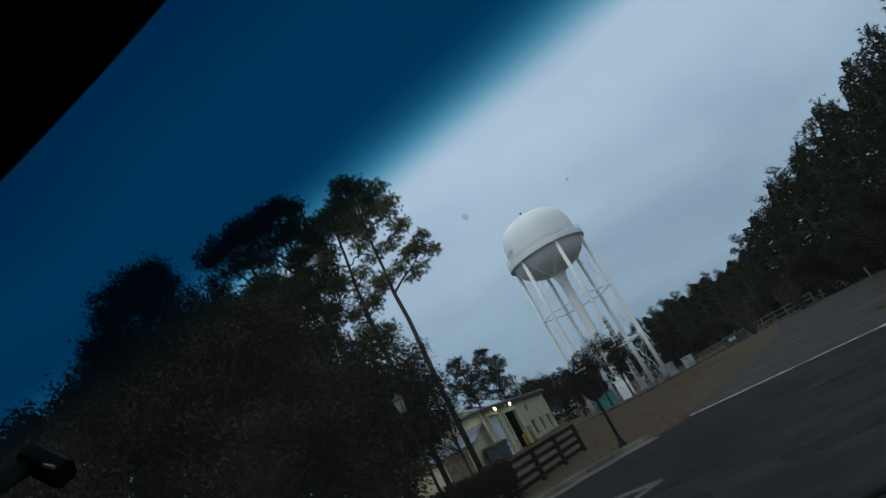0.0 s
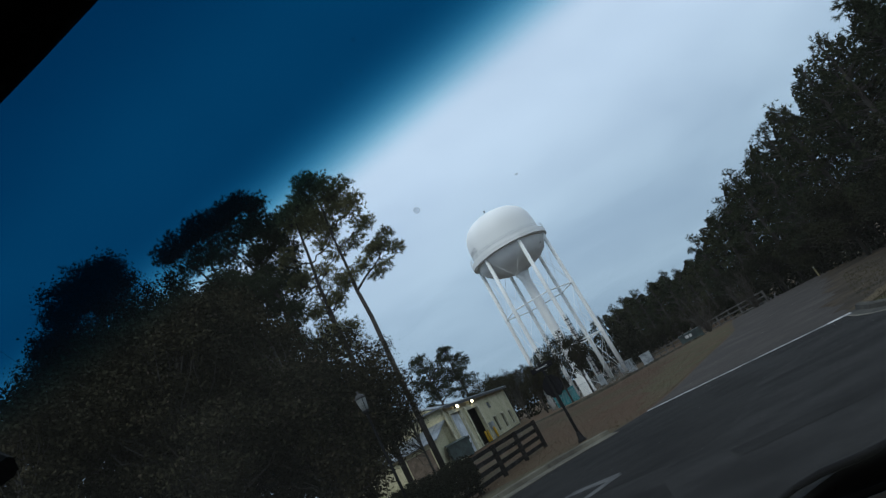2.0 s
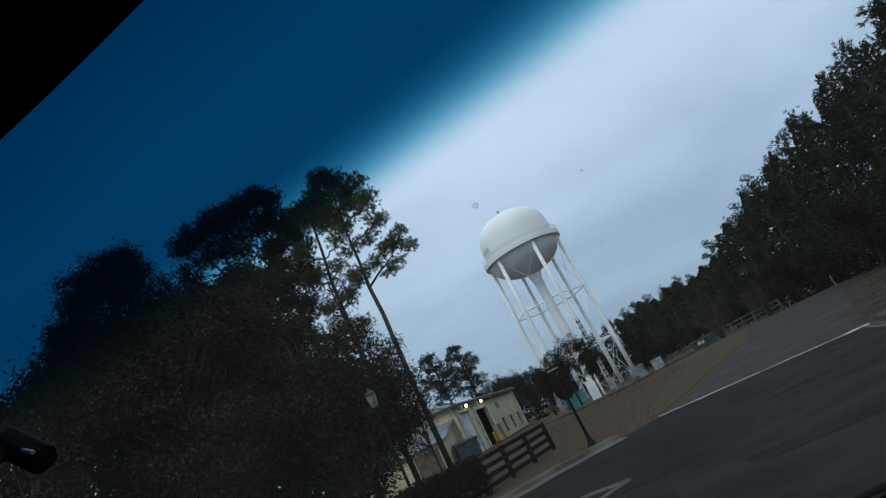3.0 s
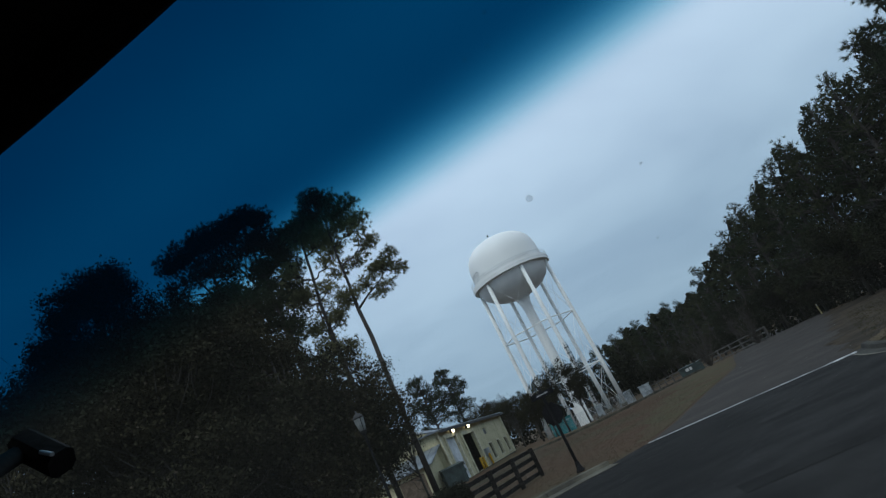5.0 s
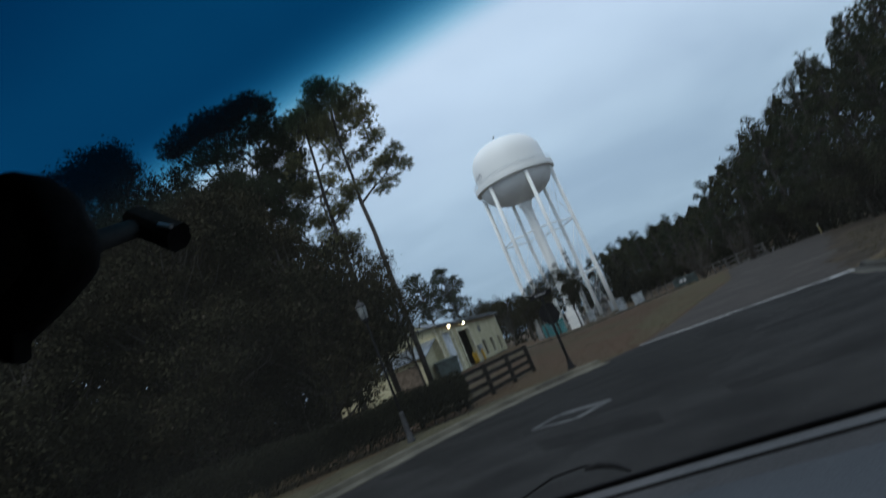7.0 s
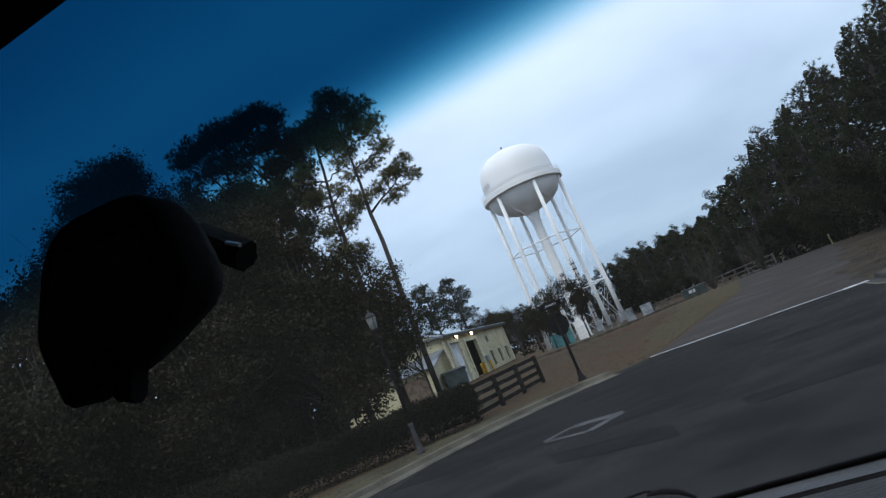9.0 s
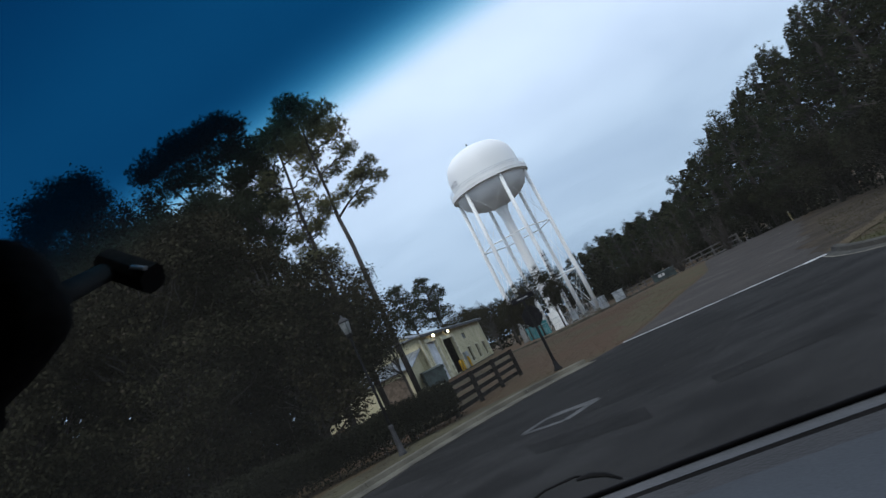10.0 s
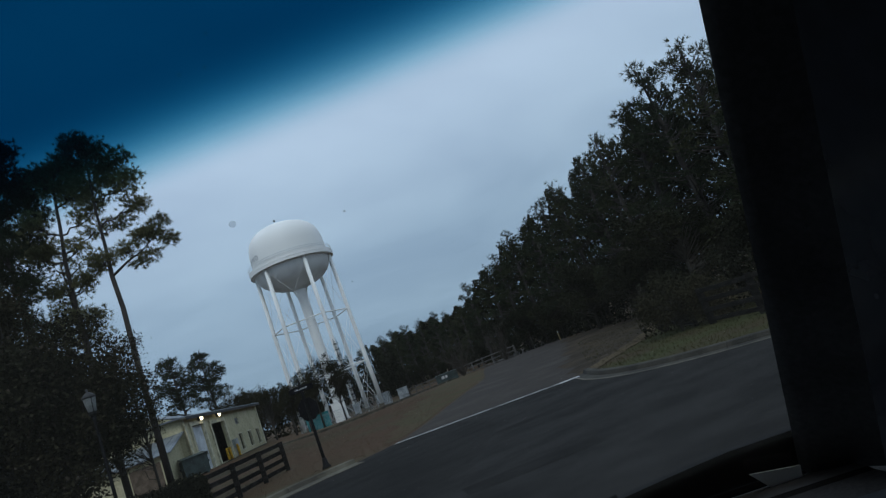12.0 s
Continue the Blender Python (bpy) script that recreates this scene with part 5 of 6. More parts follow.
pine_at(-5.3, 36.0, 16, [(-5.3, 36.0, -0.1), (-5.4, 36.0, 8), (-5.5, 36.0, 13.5)], [0.13, 0.1, 0.03],
        [((-5.4, 36.0, 12.4), (1.3, 1.3, 1.6), 16), ((-5.2, 36.0, 9.4), (1.0, 1.0, 1.0), 9)],
        "thin young pine behind the taller pines", clump=0.45, tufts=24)


def leafy_meshes(seed, height, blobs, trunk_r=0.2, count=9000, leaf=0.13, clump=0.5, leaf_mat=None, brown=0, lean=(0, 0), limb_n=4, limb_sides=5):
    """Trunk and crown of a broadleaved tree or bush; leaves gather in clumps along the limbs."""
    rng = np.random.default_rng(seed)
    top = (lean[0], lean[1], height * 0.72)
    path = [(0, 0, -0.1), (lean[0] * 0.25, lean[1] * 0.25, height * 0.2), (lean[0] * 0.6, lean[1] * 0.6, height * 0.45), top]
    trunk = Shape().tube(path, [trunk_r, trunk_r * 0.8, trunk_r * 0.6, trunk_r * 0.2], 9)
    total = sum(n for _, _, n in blobs)
    pts = []
    for centre, rad, n in blobs:
        cl, _ = sample_blob(centre, rad, n, rng, 0.3)
        for p in cl:
            root = trunk_at(path, max(0.25 * p[2], min(0.62 * p[2], height * 0.7)))
            trunk.tube(limb_path(root, p, rng, 0.1, limb_n), [trunk_r * (0.3 - 0.27 * k / limb_n) for k in range(limb_n + 1)], limb_sides, False)
            k = max(6, int(count / total * rng.uniform(0.5, 1.5)))
            pts.append(p + rng.normal(0, clump * 0.5, (k, 3)) * np.array([1, 1, 0.8]))
    pts = np.concatenate(pts)
    pts = pts[pts[:, 2] > 0.05]
    v, f = leaves(pts, leaf, rng)
    out = [trunk.mesh("trunk", M_OAK_BARK, True), array_mesh("crown", v, f, leaf_mat or M_LEAF)]
    if brown:
        sel = pts[rng.choice(len(pts), brown)] + rng.normal(0, 0.1, (brown, 3))
        v, f = leaves(sel, leaf * 0.9, rng)
        out.append(array_mesh("dry_leaves", v, f, M_LEAF_BROWN))
    return out


def leafy_at(name, x, y, seed, blobs, label, category, height, **kw):
    """blobs in world x, y, z."""
    z0 = ground_z(x, y)
    lb = [((c[0] - x, c[1] - y, c[2] - z0), r, n) for c, r, n in blobs]
    return plant_tree(name, pose(x, y, z0), leafy_meshes(seed, height, lb, **kw), label, category)


leafy_at("oak_tree", -5.2, 20.6, 21, [((-5.2, 20.7, 4.8), (2.0, 2.0, 2.4), 96), ((-4.4, 20.5, 5.3), (1.2, 1.4, 1.3), 40), ((-6.2, 20.9, 7.3), (1.5, 1.6, 1.6), 50), ((-3.2, 20.3, 3.9), (0.7, 0.9, 1.1), 30), ((-2.8, 20.3, 4.6), (0.45, 0.6, 0.8), 6), ((-3.4, 20.4, 5.9), (0.6, 0.5, 0.8), 4), ((-4.2, 20.2, 2.4), (0.9, 0.9, 1.2), 22), ((-3.2, 20.2, 3.1), (0.6, 0.7, 0.6), 10)],
         "dense dark evergreen oak with brown leaves", "oak tree", 10.0, count=76000, leaf=0.12, clump=0.6, brown=6000)
leafy_at("oak_tree", -8.6, 19.4, 22, [((-8.4, 19.4, 4.4), (2.6, 2.2, 3.0), 100), ((-7.8, 19.7, 8.3), (2.2, 2.0, 1.7), 70), ((-10.2, 19.2, 7.4), (2.0, 1.8, 2.0), 56)],
         "large dense dark evergreen oak", "oak tree", 10.0, count=70000, leaf=0.125, clump=0.6, brown=3000)
leafy_at("oak_tree", -12.8, 18.0, 23, [((-12.6, 18.0, 4.0), (2.6, 2.2, 3.2), 100), ((-11.2, 18.4, 7.6), (1.8, 1.8, 1.6), 40), ((-14.2, 17.4, 4.6), (1.8, 1.8, 2.0), 40)],
         "broad dark evergreen oak reaching the ground", "oak tree", 8.4, count=50000, leaf=0.14, clump=0.6)
leafy_at("oak_tree", -10.6, 25.4, 24, [((-10.4, 25.4, 9.7), (2.8, 2.2, 2.8), 110), ((-7.8, 25.8, 9.6), (2.0, 1.8, 2.2), 66), ((-13.2, 25.0, 10.2), (2.4, 1.8, 2.6), 64), ((-9.0, 25.4, 6.0), (3.4, 1.8, 2.0), 50)],
         "tall dark evergreen oak behind the bushes", "oak tree", 12.0, count=68000, leaf=0.14, clump=0.6)
leafy_at("oak_tree", -17.5, 19.5, 25, [((-17.4, 19.5, 5.0), (2.8, 2.4, 4.0), 100), ((-16.0, 20.0, 8.0), (1.8, 1.8, 2.0), 40)],
         "dark evergreen oak at the wood's edge", "oak tree", 9.5, count=50000, leaf=0.145, clump=0.65)
leafy_at("oak_tree", -13.4, 26.6, 28, [((-11.2, 27.6, 11.6), (2.2, 1.8, 2.6), 60), ((-13.6, 26.4, 13.0), (2.0, 1.8, 3.0), 70), ((-15.3, 25.3, 10.8), (1.8, 1.8, 3.0), 60), ((-9.0, 28.8, 11.8), (2.0, 1.6, 2.0), 50), ((-17.0, 24.0, 8.4), (1.8, 1.8, 2.6), 40), ((-10.8, 27.4, 13.4), (1.7, 1.5, 1.2), 24), ((-16.3, 24.2, 9.8), (1.2, 1.2, 1.5), 24), ((-12.8, 26.6, 7.5), (3.0, 1.8, 2.5), 40), ((-15.0, 25.6, 13.0), (1.1, 1.1, 1.0), 24), ((-12.6, 26.8, 15.6), (1.2, 1.1, 0.9), 30), ((-14.2, 26.4, 15.4), (1.1, 1.0, 0.9), 24)],
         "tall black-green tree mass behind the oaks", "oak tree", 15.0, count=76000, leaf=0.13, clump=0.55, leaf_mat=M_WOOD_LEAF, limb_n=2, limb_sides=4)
leafy_at("shrub", -2.35, 22.6, 26, [((-2.3, 22.6, 4.0), (0.6, 0.7, 1.0), 22), ((-2.3, 22.6, 5.3), (0.5, 0.5, 0.9), 12), ((-2.8, 22.6, 6.6), (0.5, 0.5, 0.9), 9), ((-2.95, 22.2, 3.0), (0.55, 0.6, 1.0), 22)],
         "upright sparse shrub with small dark leaves", "shrub", 7.4, count=11000, leaf=0.08, clump=0.4, trunk_r=0.05)


def hedge(name, pts, width, height, count, seed, label, leaf=0.075, boxy=1.0):
    rng = np.random.default_rng(seed)
    a = Vector(pts[0])
    t = thing(name, pose(a.x, a.y, ground_z(*a)), label, "hedge", kind="stuff")
    line = smooth_line(pts, 0.5)
    u = rng.uniform(0, len(line) - 1.001, count)
    i = u.astype(int)
    P = np.array([tuple(p) for p in line])
    c = P[i] + (P[i + 1] - P[i]) * (u - i)[:, None]
    ang = rng.uniform(0, 2 * np.pi, count)
    rad = rng.uniform(0.3, 1.0, count) ** 0.5
    lump = 1 + 0.18 * np.sin(u * 0.9 + seed) + 0.1 * np.sin(u * 2.3)
    if boxy < 1:
        lump = 1 + 0.25 * (lump - 1)
    off = np.sign(np.cos(ang)) * np.abs(np.cos(ang)) ** boxy * rad * width / 2 * lump
    z = np.abs(np.sin(ang)) ** boxy * rad * height * lump + rng.uniform(-0.1, 0.05, count)
    d = P[i + 1] - P[i]
    d /= np.linalg.norm(d, axis=1)[:, None]
    base = np.array([ground_z(x, y) for x, y in c]) - ground_z(*a)
    v3 = np.stack([c[:, 0] - a.x - d[:, 1] * off, c[:, 1] - a.y + d[:, 0] * off, base + z], 1)
    v, f = leaves(v3, leaf, rng)
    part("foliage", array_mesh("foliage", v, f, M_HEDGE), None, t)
    s = Shape()
    for p in line[::2]:
        s.tube([(p.x - a.x, p.y - a.y, ground_z(*p) - ground_z(*a) - 0.1), (p.x - a.x + 0.1, p.y - a.y, ground_z(*p) - ground_z(*a) + height * 0.7)], [0.03, 0.012], 5)
    part("stems", s, M_OAK_BARK, t)
    return t


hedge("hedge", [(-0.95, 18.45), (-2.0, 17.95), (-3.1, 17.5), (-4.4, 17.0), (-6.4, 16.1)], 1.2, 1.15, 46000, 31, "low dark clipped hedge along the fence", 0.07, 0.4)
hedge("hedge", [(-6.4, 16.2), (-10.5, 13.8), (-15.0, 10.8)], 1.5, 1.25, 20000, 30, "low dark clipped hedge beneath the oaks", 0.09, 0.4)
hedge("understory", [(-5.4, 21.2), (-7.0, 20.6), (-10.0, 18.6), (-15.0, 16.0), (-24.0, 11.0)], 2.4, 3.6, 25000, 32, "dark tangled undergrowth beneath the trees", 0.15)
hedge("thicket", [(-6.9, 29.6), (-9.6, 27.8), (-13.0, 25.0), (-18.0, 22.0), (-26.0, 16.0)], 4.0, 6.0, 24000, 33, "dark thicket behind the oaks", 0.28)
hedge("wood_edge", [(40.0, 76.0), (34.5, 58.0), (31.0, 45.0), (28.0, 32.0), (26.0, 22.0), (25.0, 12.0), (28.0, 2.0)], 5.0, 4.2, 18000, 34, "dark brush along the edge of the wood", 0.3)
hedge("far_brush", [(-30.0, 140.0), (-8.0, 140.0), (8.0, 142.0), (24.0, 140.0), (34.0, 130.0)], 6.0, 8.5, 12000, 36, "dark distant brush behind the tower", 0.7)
# foliage added behind the oaks to block the bright horizon
hedge("west_wood", [(-13.0, 62.0), (-24.0, 50.0), (-36.0, 36.0), (-46.0, 18.0), (-48.0, -6.0)], 7.0, 10.0, 22000, 37, "dark foliage added behind the oaks to close bright sky gaps", 0.8)
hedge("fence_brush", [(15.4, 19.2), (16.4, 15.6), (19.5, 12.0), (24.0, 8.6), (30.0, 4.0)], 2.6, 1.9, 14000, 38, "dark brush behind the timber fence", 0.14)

# far trees behind the building and before the tower
for x, y, s, h in ((-6.2, 112, 1.0, 18.8), (-1.6, 116, 1.05, 18.6)):
    pine_at(x, y, int(40 + h * 3), [(x, y, -0.2), (x + 0.1, y, h * 0.4), (x - 0.2, y, h * 0.75), (x, y, h)], [0.28, 0.2, 0.13, 0.04],
            [((x - 0.5, y, h * 0.88), (1.8 * s, 1.6, 1.7), 46), ((x + 1.5, y, h * 0.77), (1.5 * s, 1.5, 1.5), 32), ((x - 2.0, y, h * 0.72), (1.5 * s, 1.5, 1.4), 30), ((x + 0.2, y, h * 0.64), (2.0 * s, 1.6, 1.3), 34), ((x - 1.2, y, h * 0.52), (1.6, 1.5, 1.1), 20), ((x + 1.9, y, h * 0.56), (1.3, 1.3, 1.1), 18)],
            "tall far pine with rounded crown masses", clump=0.52, tufts=22, needles=13, needle=0.28, width=0.045, limb_r=0.05, limb_n=3, needle_mat=M_NEEDLE_SHADED)

def generic_pine(seed, h, spread, mat):
    rng = np.random.default_rng(seed)
    lean = rng.normal(0, 0.25, 2)
    path = [(0, 0, -0.3), (lean[0] * 0.3, lean[1] * 0.3, h * 0.35), (lean[0] * 0.7, lean[1] * 0.7, h * 0.7), (lean[0], lean[1], h * 0.97)]
    blobs = []
    for i in range(20):
        t = ((i + 0.5) / 20) ** 0.8
        r = spread * (1.0 - 0.72 * t ** 1.6)
        turn = i * 2.4 + rng.normal(0, 0.4)
        reach = r * rng.uniform(0.45, 1.0)
        ball = rng.uniform(0.4, 0.62) * (1.15 - 0.4 * t)
        blobs.append(((lean[0] * t + reach * math.cos(turn), lean[1] * t + reach * math.sin(turn), h * (0.2 + 0.74 * t)), (ball, ball, ball * 0.75), 5))
    blobs.append(((lean[0], lean[1], h * 0.96), (0.35, 0.35, 0.4), 4))
    return pine_meshes("pine", seed, path, [0.2, 0.16, 0.1, 0.02], blobs, clump=0.36, tufts=11, needles=9, needle=0.25, width=0.040, needle_mat=mat, sides=7, limb_r=0.04, limb_n=2, limb_sides=3)


pine_kinds = [generic_pine(60 + k, 11.0, 1.9 + 0.2 * k, M_NEEDLE_SHADED if k % 2 else M_NEEDLE_WOOD) for k in range(5)]


def generic_oak(seed, h):
    rng = np.random.default_rng(seed)
    blobs = [((rng.normal(0, 1.0), rng.normal(0, 1.0), h * rng.uniform(0.3, 0.8)), (rng.uniform(1.1, 1.9), rng.uniform(1.1, 1.9), rng.uniform(1.0, 1.6)), 26) for _ in range(6)]
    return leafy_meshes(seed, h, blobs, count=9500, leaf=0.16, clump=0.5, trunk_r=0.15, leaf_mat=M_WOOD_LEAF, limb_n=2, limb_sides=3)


oak_kinds = [generic_oak(80 + k, 7.5) for k in range(4)]


def sprig_oak(seed, h):
    """A young live oak: upright leafy shoots with gaps of sky between them."""
    rng = np.random.default_rng(seed)
    blobs = [((rng.normal(0, 0.9), rng.normal(0, 0.9), h * rng.uniform(0.38, 0.84)), (rng.uniform(0.5, 0.9), rng.uniform(0.5, 0.9), rng.uniform(0.9, 1.5)), 16) for _ in range(8)]
    return leafy_meshes(seed, h, blobs, count=7000, leaf=0.16, clump=0.5, trunk_r=0.12, limb_n=2, limb_sides=3)


sprig_kinds = [sprig_oak(90 + k, 7.5) for k in range(4)]
KIND_DONE = {}


def stand(kinds, k, x, y, scale, turn, name, label, category, group, wide=1.0):
    key = (name, k)
    m = pose(x, y, ground_z(x, y), 0, 0, turn) @ Matrix.Diagonal((scale * wide, scale * wide, scale, 1))
    if key not in KIND_DONE:
        KIND_DONE[key] = plant_tree(name, m, kinds[k], label, category, group)
        return
    src = KIND_DONE[key]
    ob = copy_thing(src, Matrix())
    ob.matrix_basis = m


rnd = random.Random(7)


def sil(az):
    """Skyline of the wood, in degrees above the camera's level, by bearing east of north, fitted to the camera's view.
    """
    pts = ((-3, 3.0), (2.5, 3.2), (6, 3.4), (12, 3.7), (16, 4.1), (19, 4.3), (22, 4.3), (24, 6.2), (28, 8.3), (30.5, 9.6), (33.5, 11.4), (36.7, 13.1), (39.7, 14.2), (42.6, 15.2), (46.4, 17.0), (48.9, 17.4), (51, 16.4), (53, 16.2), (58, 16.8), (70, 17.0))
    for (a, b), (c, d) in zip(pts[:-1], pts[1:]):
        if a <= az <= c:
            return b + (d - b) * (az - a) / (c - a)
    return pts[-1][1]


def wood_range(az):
    # distance from the camera by bearing, chosen to fit its view
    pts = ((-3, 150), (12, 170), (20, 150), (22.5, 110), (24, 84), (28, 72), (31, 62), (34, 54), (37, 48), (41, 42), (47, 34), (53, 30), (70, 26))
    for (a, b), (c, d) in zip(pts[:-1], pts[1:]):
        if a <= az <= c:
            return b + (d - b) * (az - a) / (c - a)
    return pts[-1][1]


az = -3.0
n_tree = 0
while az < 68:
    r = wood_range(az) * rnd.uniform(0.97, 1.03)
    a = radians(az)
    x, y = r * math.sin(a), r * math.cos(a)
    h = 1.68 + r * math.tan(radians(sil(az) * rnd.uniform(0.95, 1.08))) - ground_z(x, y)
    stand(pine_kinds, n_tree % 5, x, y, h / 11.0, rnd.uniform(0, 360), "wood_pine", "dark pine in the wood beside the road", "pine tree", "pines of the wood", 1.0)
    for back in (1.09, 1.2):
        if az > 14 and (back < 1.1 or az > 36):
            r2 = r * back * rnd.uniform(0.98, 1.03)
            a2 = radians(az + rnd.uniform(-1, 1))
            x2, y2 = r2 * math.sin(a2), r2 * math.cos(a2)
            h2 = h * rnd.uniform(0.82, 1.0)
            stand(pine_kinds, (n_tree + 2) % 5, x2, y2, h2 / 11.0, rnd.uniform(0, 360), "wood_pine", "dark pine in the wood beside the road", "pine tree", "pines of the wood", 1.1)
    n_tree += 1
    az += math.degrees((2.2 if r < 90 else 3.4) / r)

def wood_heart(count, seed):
    """Dark backing foliage behind the front trees, set by bearing to fill the camera's view up to just under their
    tops.
    """
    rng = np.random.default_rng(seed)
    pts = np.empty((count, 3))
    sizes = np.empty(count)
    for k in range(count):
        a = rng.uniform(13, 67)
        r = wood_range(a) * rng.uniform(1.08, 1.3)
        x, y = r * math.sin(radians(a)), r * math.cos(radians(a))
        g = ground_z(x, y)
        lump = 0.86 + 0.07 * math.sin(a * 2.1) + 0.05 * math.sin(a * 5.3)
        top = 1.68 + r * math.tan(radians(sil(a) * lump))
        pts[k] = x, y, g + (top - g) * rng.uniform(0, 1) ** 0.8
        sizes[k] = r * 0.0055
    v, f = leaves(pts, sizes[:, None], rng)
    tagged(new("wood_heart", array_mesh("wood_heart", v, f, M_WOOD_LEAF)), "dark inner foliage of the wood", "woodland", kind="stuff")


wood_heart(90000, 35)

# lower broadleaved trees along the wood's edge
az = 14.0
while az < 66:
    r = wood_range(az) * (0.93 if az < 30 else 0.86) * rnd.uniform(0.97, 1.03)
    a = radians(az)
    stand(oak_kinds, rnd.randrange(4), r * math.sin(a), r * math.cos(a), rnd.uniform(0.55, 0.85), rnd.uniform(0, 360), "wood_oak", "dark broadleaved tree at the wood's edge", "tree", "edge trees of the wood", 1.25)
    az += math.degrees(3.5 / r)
for x, y, s in ((6.6, 78.0, 0.85), (9.6, 76.0, 1.12), (12.4, 77.0, 0.98), (8.2, 77.0, 0.8), (4.6, 84.0, 0.97), (2.2, 92.0, 1.1), (-0.5, 96.0, 1.02), (7.5, 90.0, 1.02), (5.2, 96.0, 1.13), (3.8, 99.0, 1.14), (-4.0, 92.0, 1.0), (-8.0, 90.0, 1.1), (-12.0, 88.0, 1.2)):
    stand(sprig_kinds, rnd.randrange(4), x, y, s, rnd.uniform(0, 360), "park_oak", "small dark live oak on the grass before the tower", "oak tree", "oaks near the tower")

# the wall of woodland further round, beyond the pines and behind the car
for k in range(16):
    a = radians(72 + k * 15.2)
    r = rnd.uniform(48, 60)
    x, y = r * math.sin(a), r * math.cos(a)
    if not (-24 < x < 24 and y > 0):
        stand(pine_kinds, k % 5, x, y, rnd.uniform(1.1, 1.4), rnd.uniform(0, 360), "wood_pine", "dark pine in the wood beside the road", "pine tree", "pines of the wood", 1.6)


def bare_bush(x, y, h, seed):
    rng = np.random.default_rng(seed)
    t = thing("bare_bush", place(x, y), "leafless grey-brown branches at the wood's edge", "bush")
    s = Shape()
    for _ in range(26):
        d = np.array([rng.normal(0, 0.5), rng.normal(0, 0.5), 1.0])
        e = d / np.linalg.norm(d) * h * rng.uniform(0.6, 1.0)
        path = limb_path((0, 0, -0.05), e, rng, -0.1)
        s.tube(path, [0.04, 0.03, 0.022, 0.015, 0.006], 4, False)
        for _ in range(5):
            p = np.array(path[rng.integers(1, 5)])
            q = p + rng.normal(0, 0.25, 3) * h * 0.5 + np.array([0, 0, 0.2 * h])
            s.tube([tuple(p), tuple(q)], [0.014, 0.004], 3, False)
    part("branches", s, M_TWIG, t)


bare_bush(21.5, 58.0, 4.5, 5)
# a tall bare tree, built from the bush's branches
bare_bush(-21.0, 29.0, 13.5, 8)
bare_bush(25.5, 56.0, 3.8, 6)
leafy_at("bush", 13.9, 16.6, 27, [((13.9, 16.6, 0.9), (1.1, 1.1, 0.9), 40), ((14.5, 15.6, 0.7), (0.8, 0.8, 0.7), 24)],
         "rounded dark olive bush beside the fence", "bush", 1.7, count=12000, leaf=0.07, clump=0.35, trunk_r=0.05)
bare_bush(14.9, 18.6, 1.5, 7)


# ---------------------------------------------------------------- grass and pine straw
def litter(name, region, count, seed, mat, label, length, width, spread, keep):
    rng = np.random.default_rng(seed)
    x0, x1, y0, y1 = region
    p = np.stack([rng.uniform(x0, x1, count * 3), rng.uniform(y0, y1, count * 3)], 1)
    p = np.array([q for q in p if keep(q[0], q[1])])[:count]
    c = np.array([(x, y, ground_z(x, y) - 0.01) for x, y in p])
    v, f = blades(c, np.tile((0, 0, 1.0), (len(c), 1)), 3, length, width, spread, rng, 0.02)
    return tagged(new(name, array_mesh(name, v, f, mat)), label, "grass", kind="stuff")


def side_of(line, x, y):
    """Signed distance to a polyline: positive on its left."""
    best, sign = 1e9, 1
    q = Vector((x, y))
    for a, b in zip(line[:-1], line[1:]):
        d = b - a
        t = max(0.0, min(1.0, (q - a).dot(d) / max(d.length_squared, 1e-9)))
        e = q - (a + d * t)
        if e.length < best:
            best, sign = e.length, 1 if d.x * e.y - d.y * e.x > 0 else -1
    return best * sign


WEST_LINE = [Vector(p) for p in KERB_WEST[3:]] + [Vector(p) for p in side_west[:7]]
EAST_LINE = [Vector(p) for p in KERB_EAST[:9]]
SIDE_EAST_LINE = [Vector(p) for p in reversed(side_east[:6])]
west_ok = lambda x, y: side_of(WEST_LINE, x, y) > 0.2
east_ok = lambda x, y: side_of(EAST_LINE, x, y) > 0.2 and side_of(SIDE_EAST_LINE, x, y) < -0.2
litter("grass_west", (-9, 14, 12, 46), 16000, 51, M_BLADE, "short dry grass of the verge", 0.05, 0.011, 0.7, west_ok)
litter("pine_straw_litter", (-0.6, 12, 17, 42), 16000, 52, M_STRAW, "reddish brown fallen pine straw", 0.045, 0.008, 2.2, west_ok)
litter("grass_east", (8.5, 26, 4, 34), 16000, 53, M_GREEN_BLADE, "green grass of the east verge", 0.09, 0.014, 0.5, east_ok)


# ---------------------------------------------------------------- the car that the camera sits in
# local axes: x right, y ahead, z up; the seat's eye point is at (0, 0, EYE)
EYE = 1.68
CX = -0.29                     # the car's middle
HEAD = -18.0


def glass_point(u, s):
    """u: metres right of the eye, s: 0 at the roof, 1 at the cowl."""
    bow = 0.12 * (u - CX) ** 2
    return Vector((u, 0.37 + 0.48 * s - bow, EYE + 0.40 - 0.628 * s))


TOP, COWL = -0.028, 1.066       # where the glass begins and ends


def right_edge(s):
    return 0.557 + 0.099 * s


def left_edge(s):
    return 2 * CX - right_edge(s)


def pane(i, s):
    return glass_point(left_edge(s) + (right_edge(s) - left_edge(s)) * i, s)


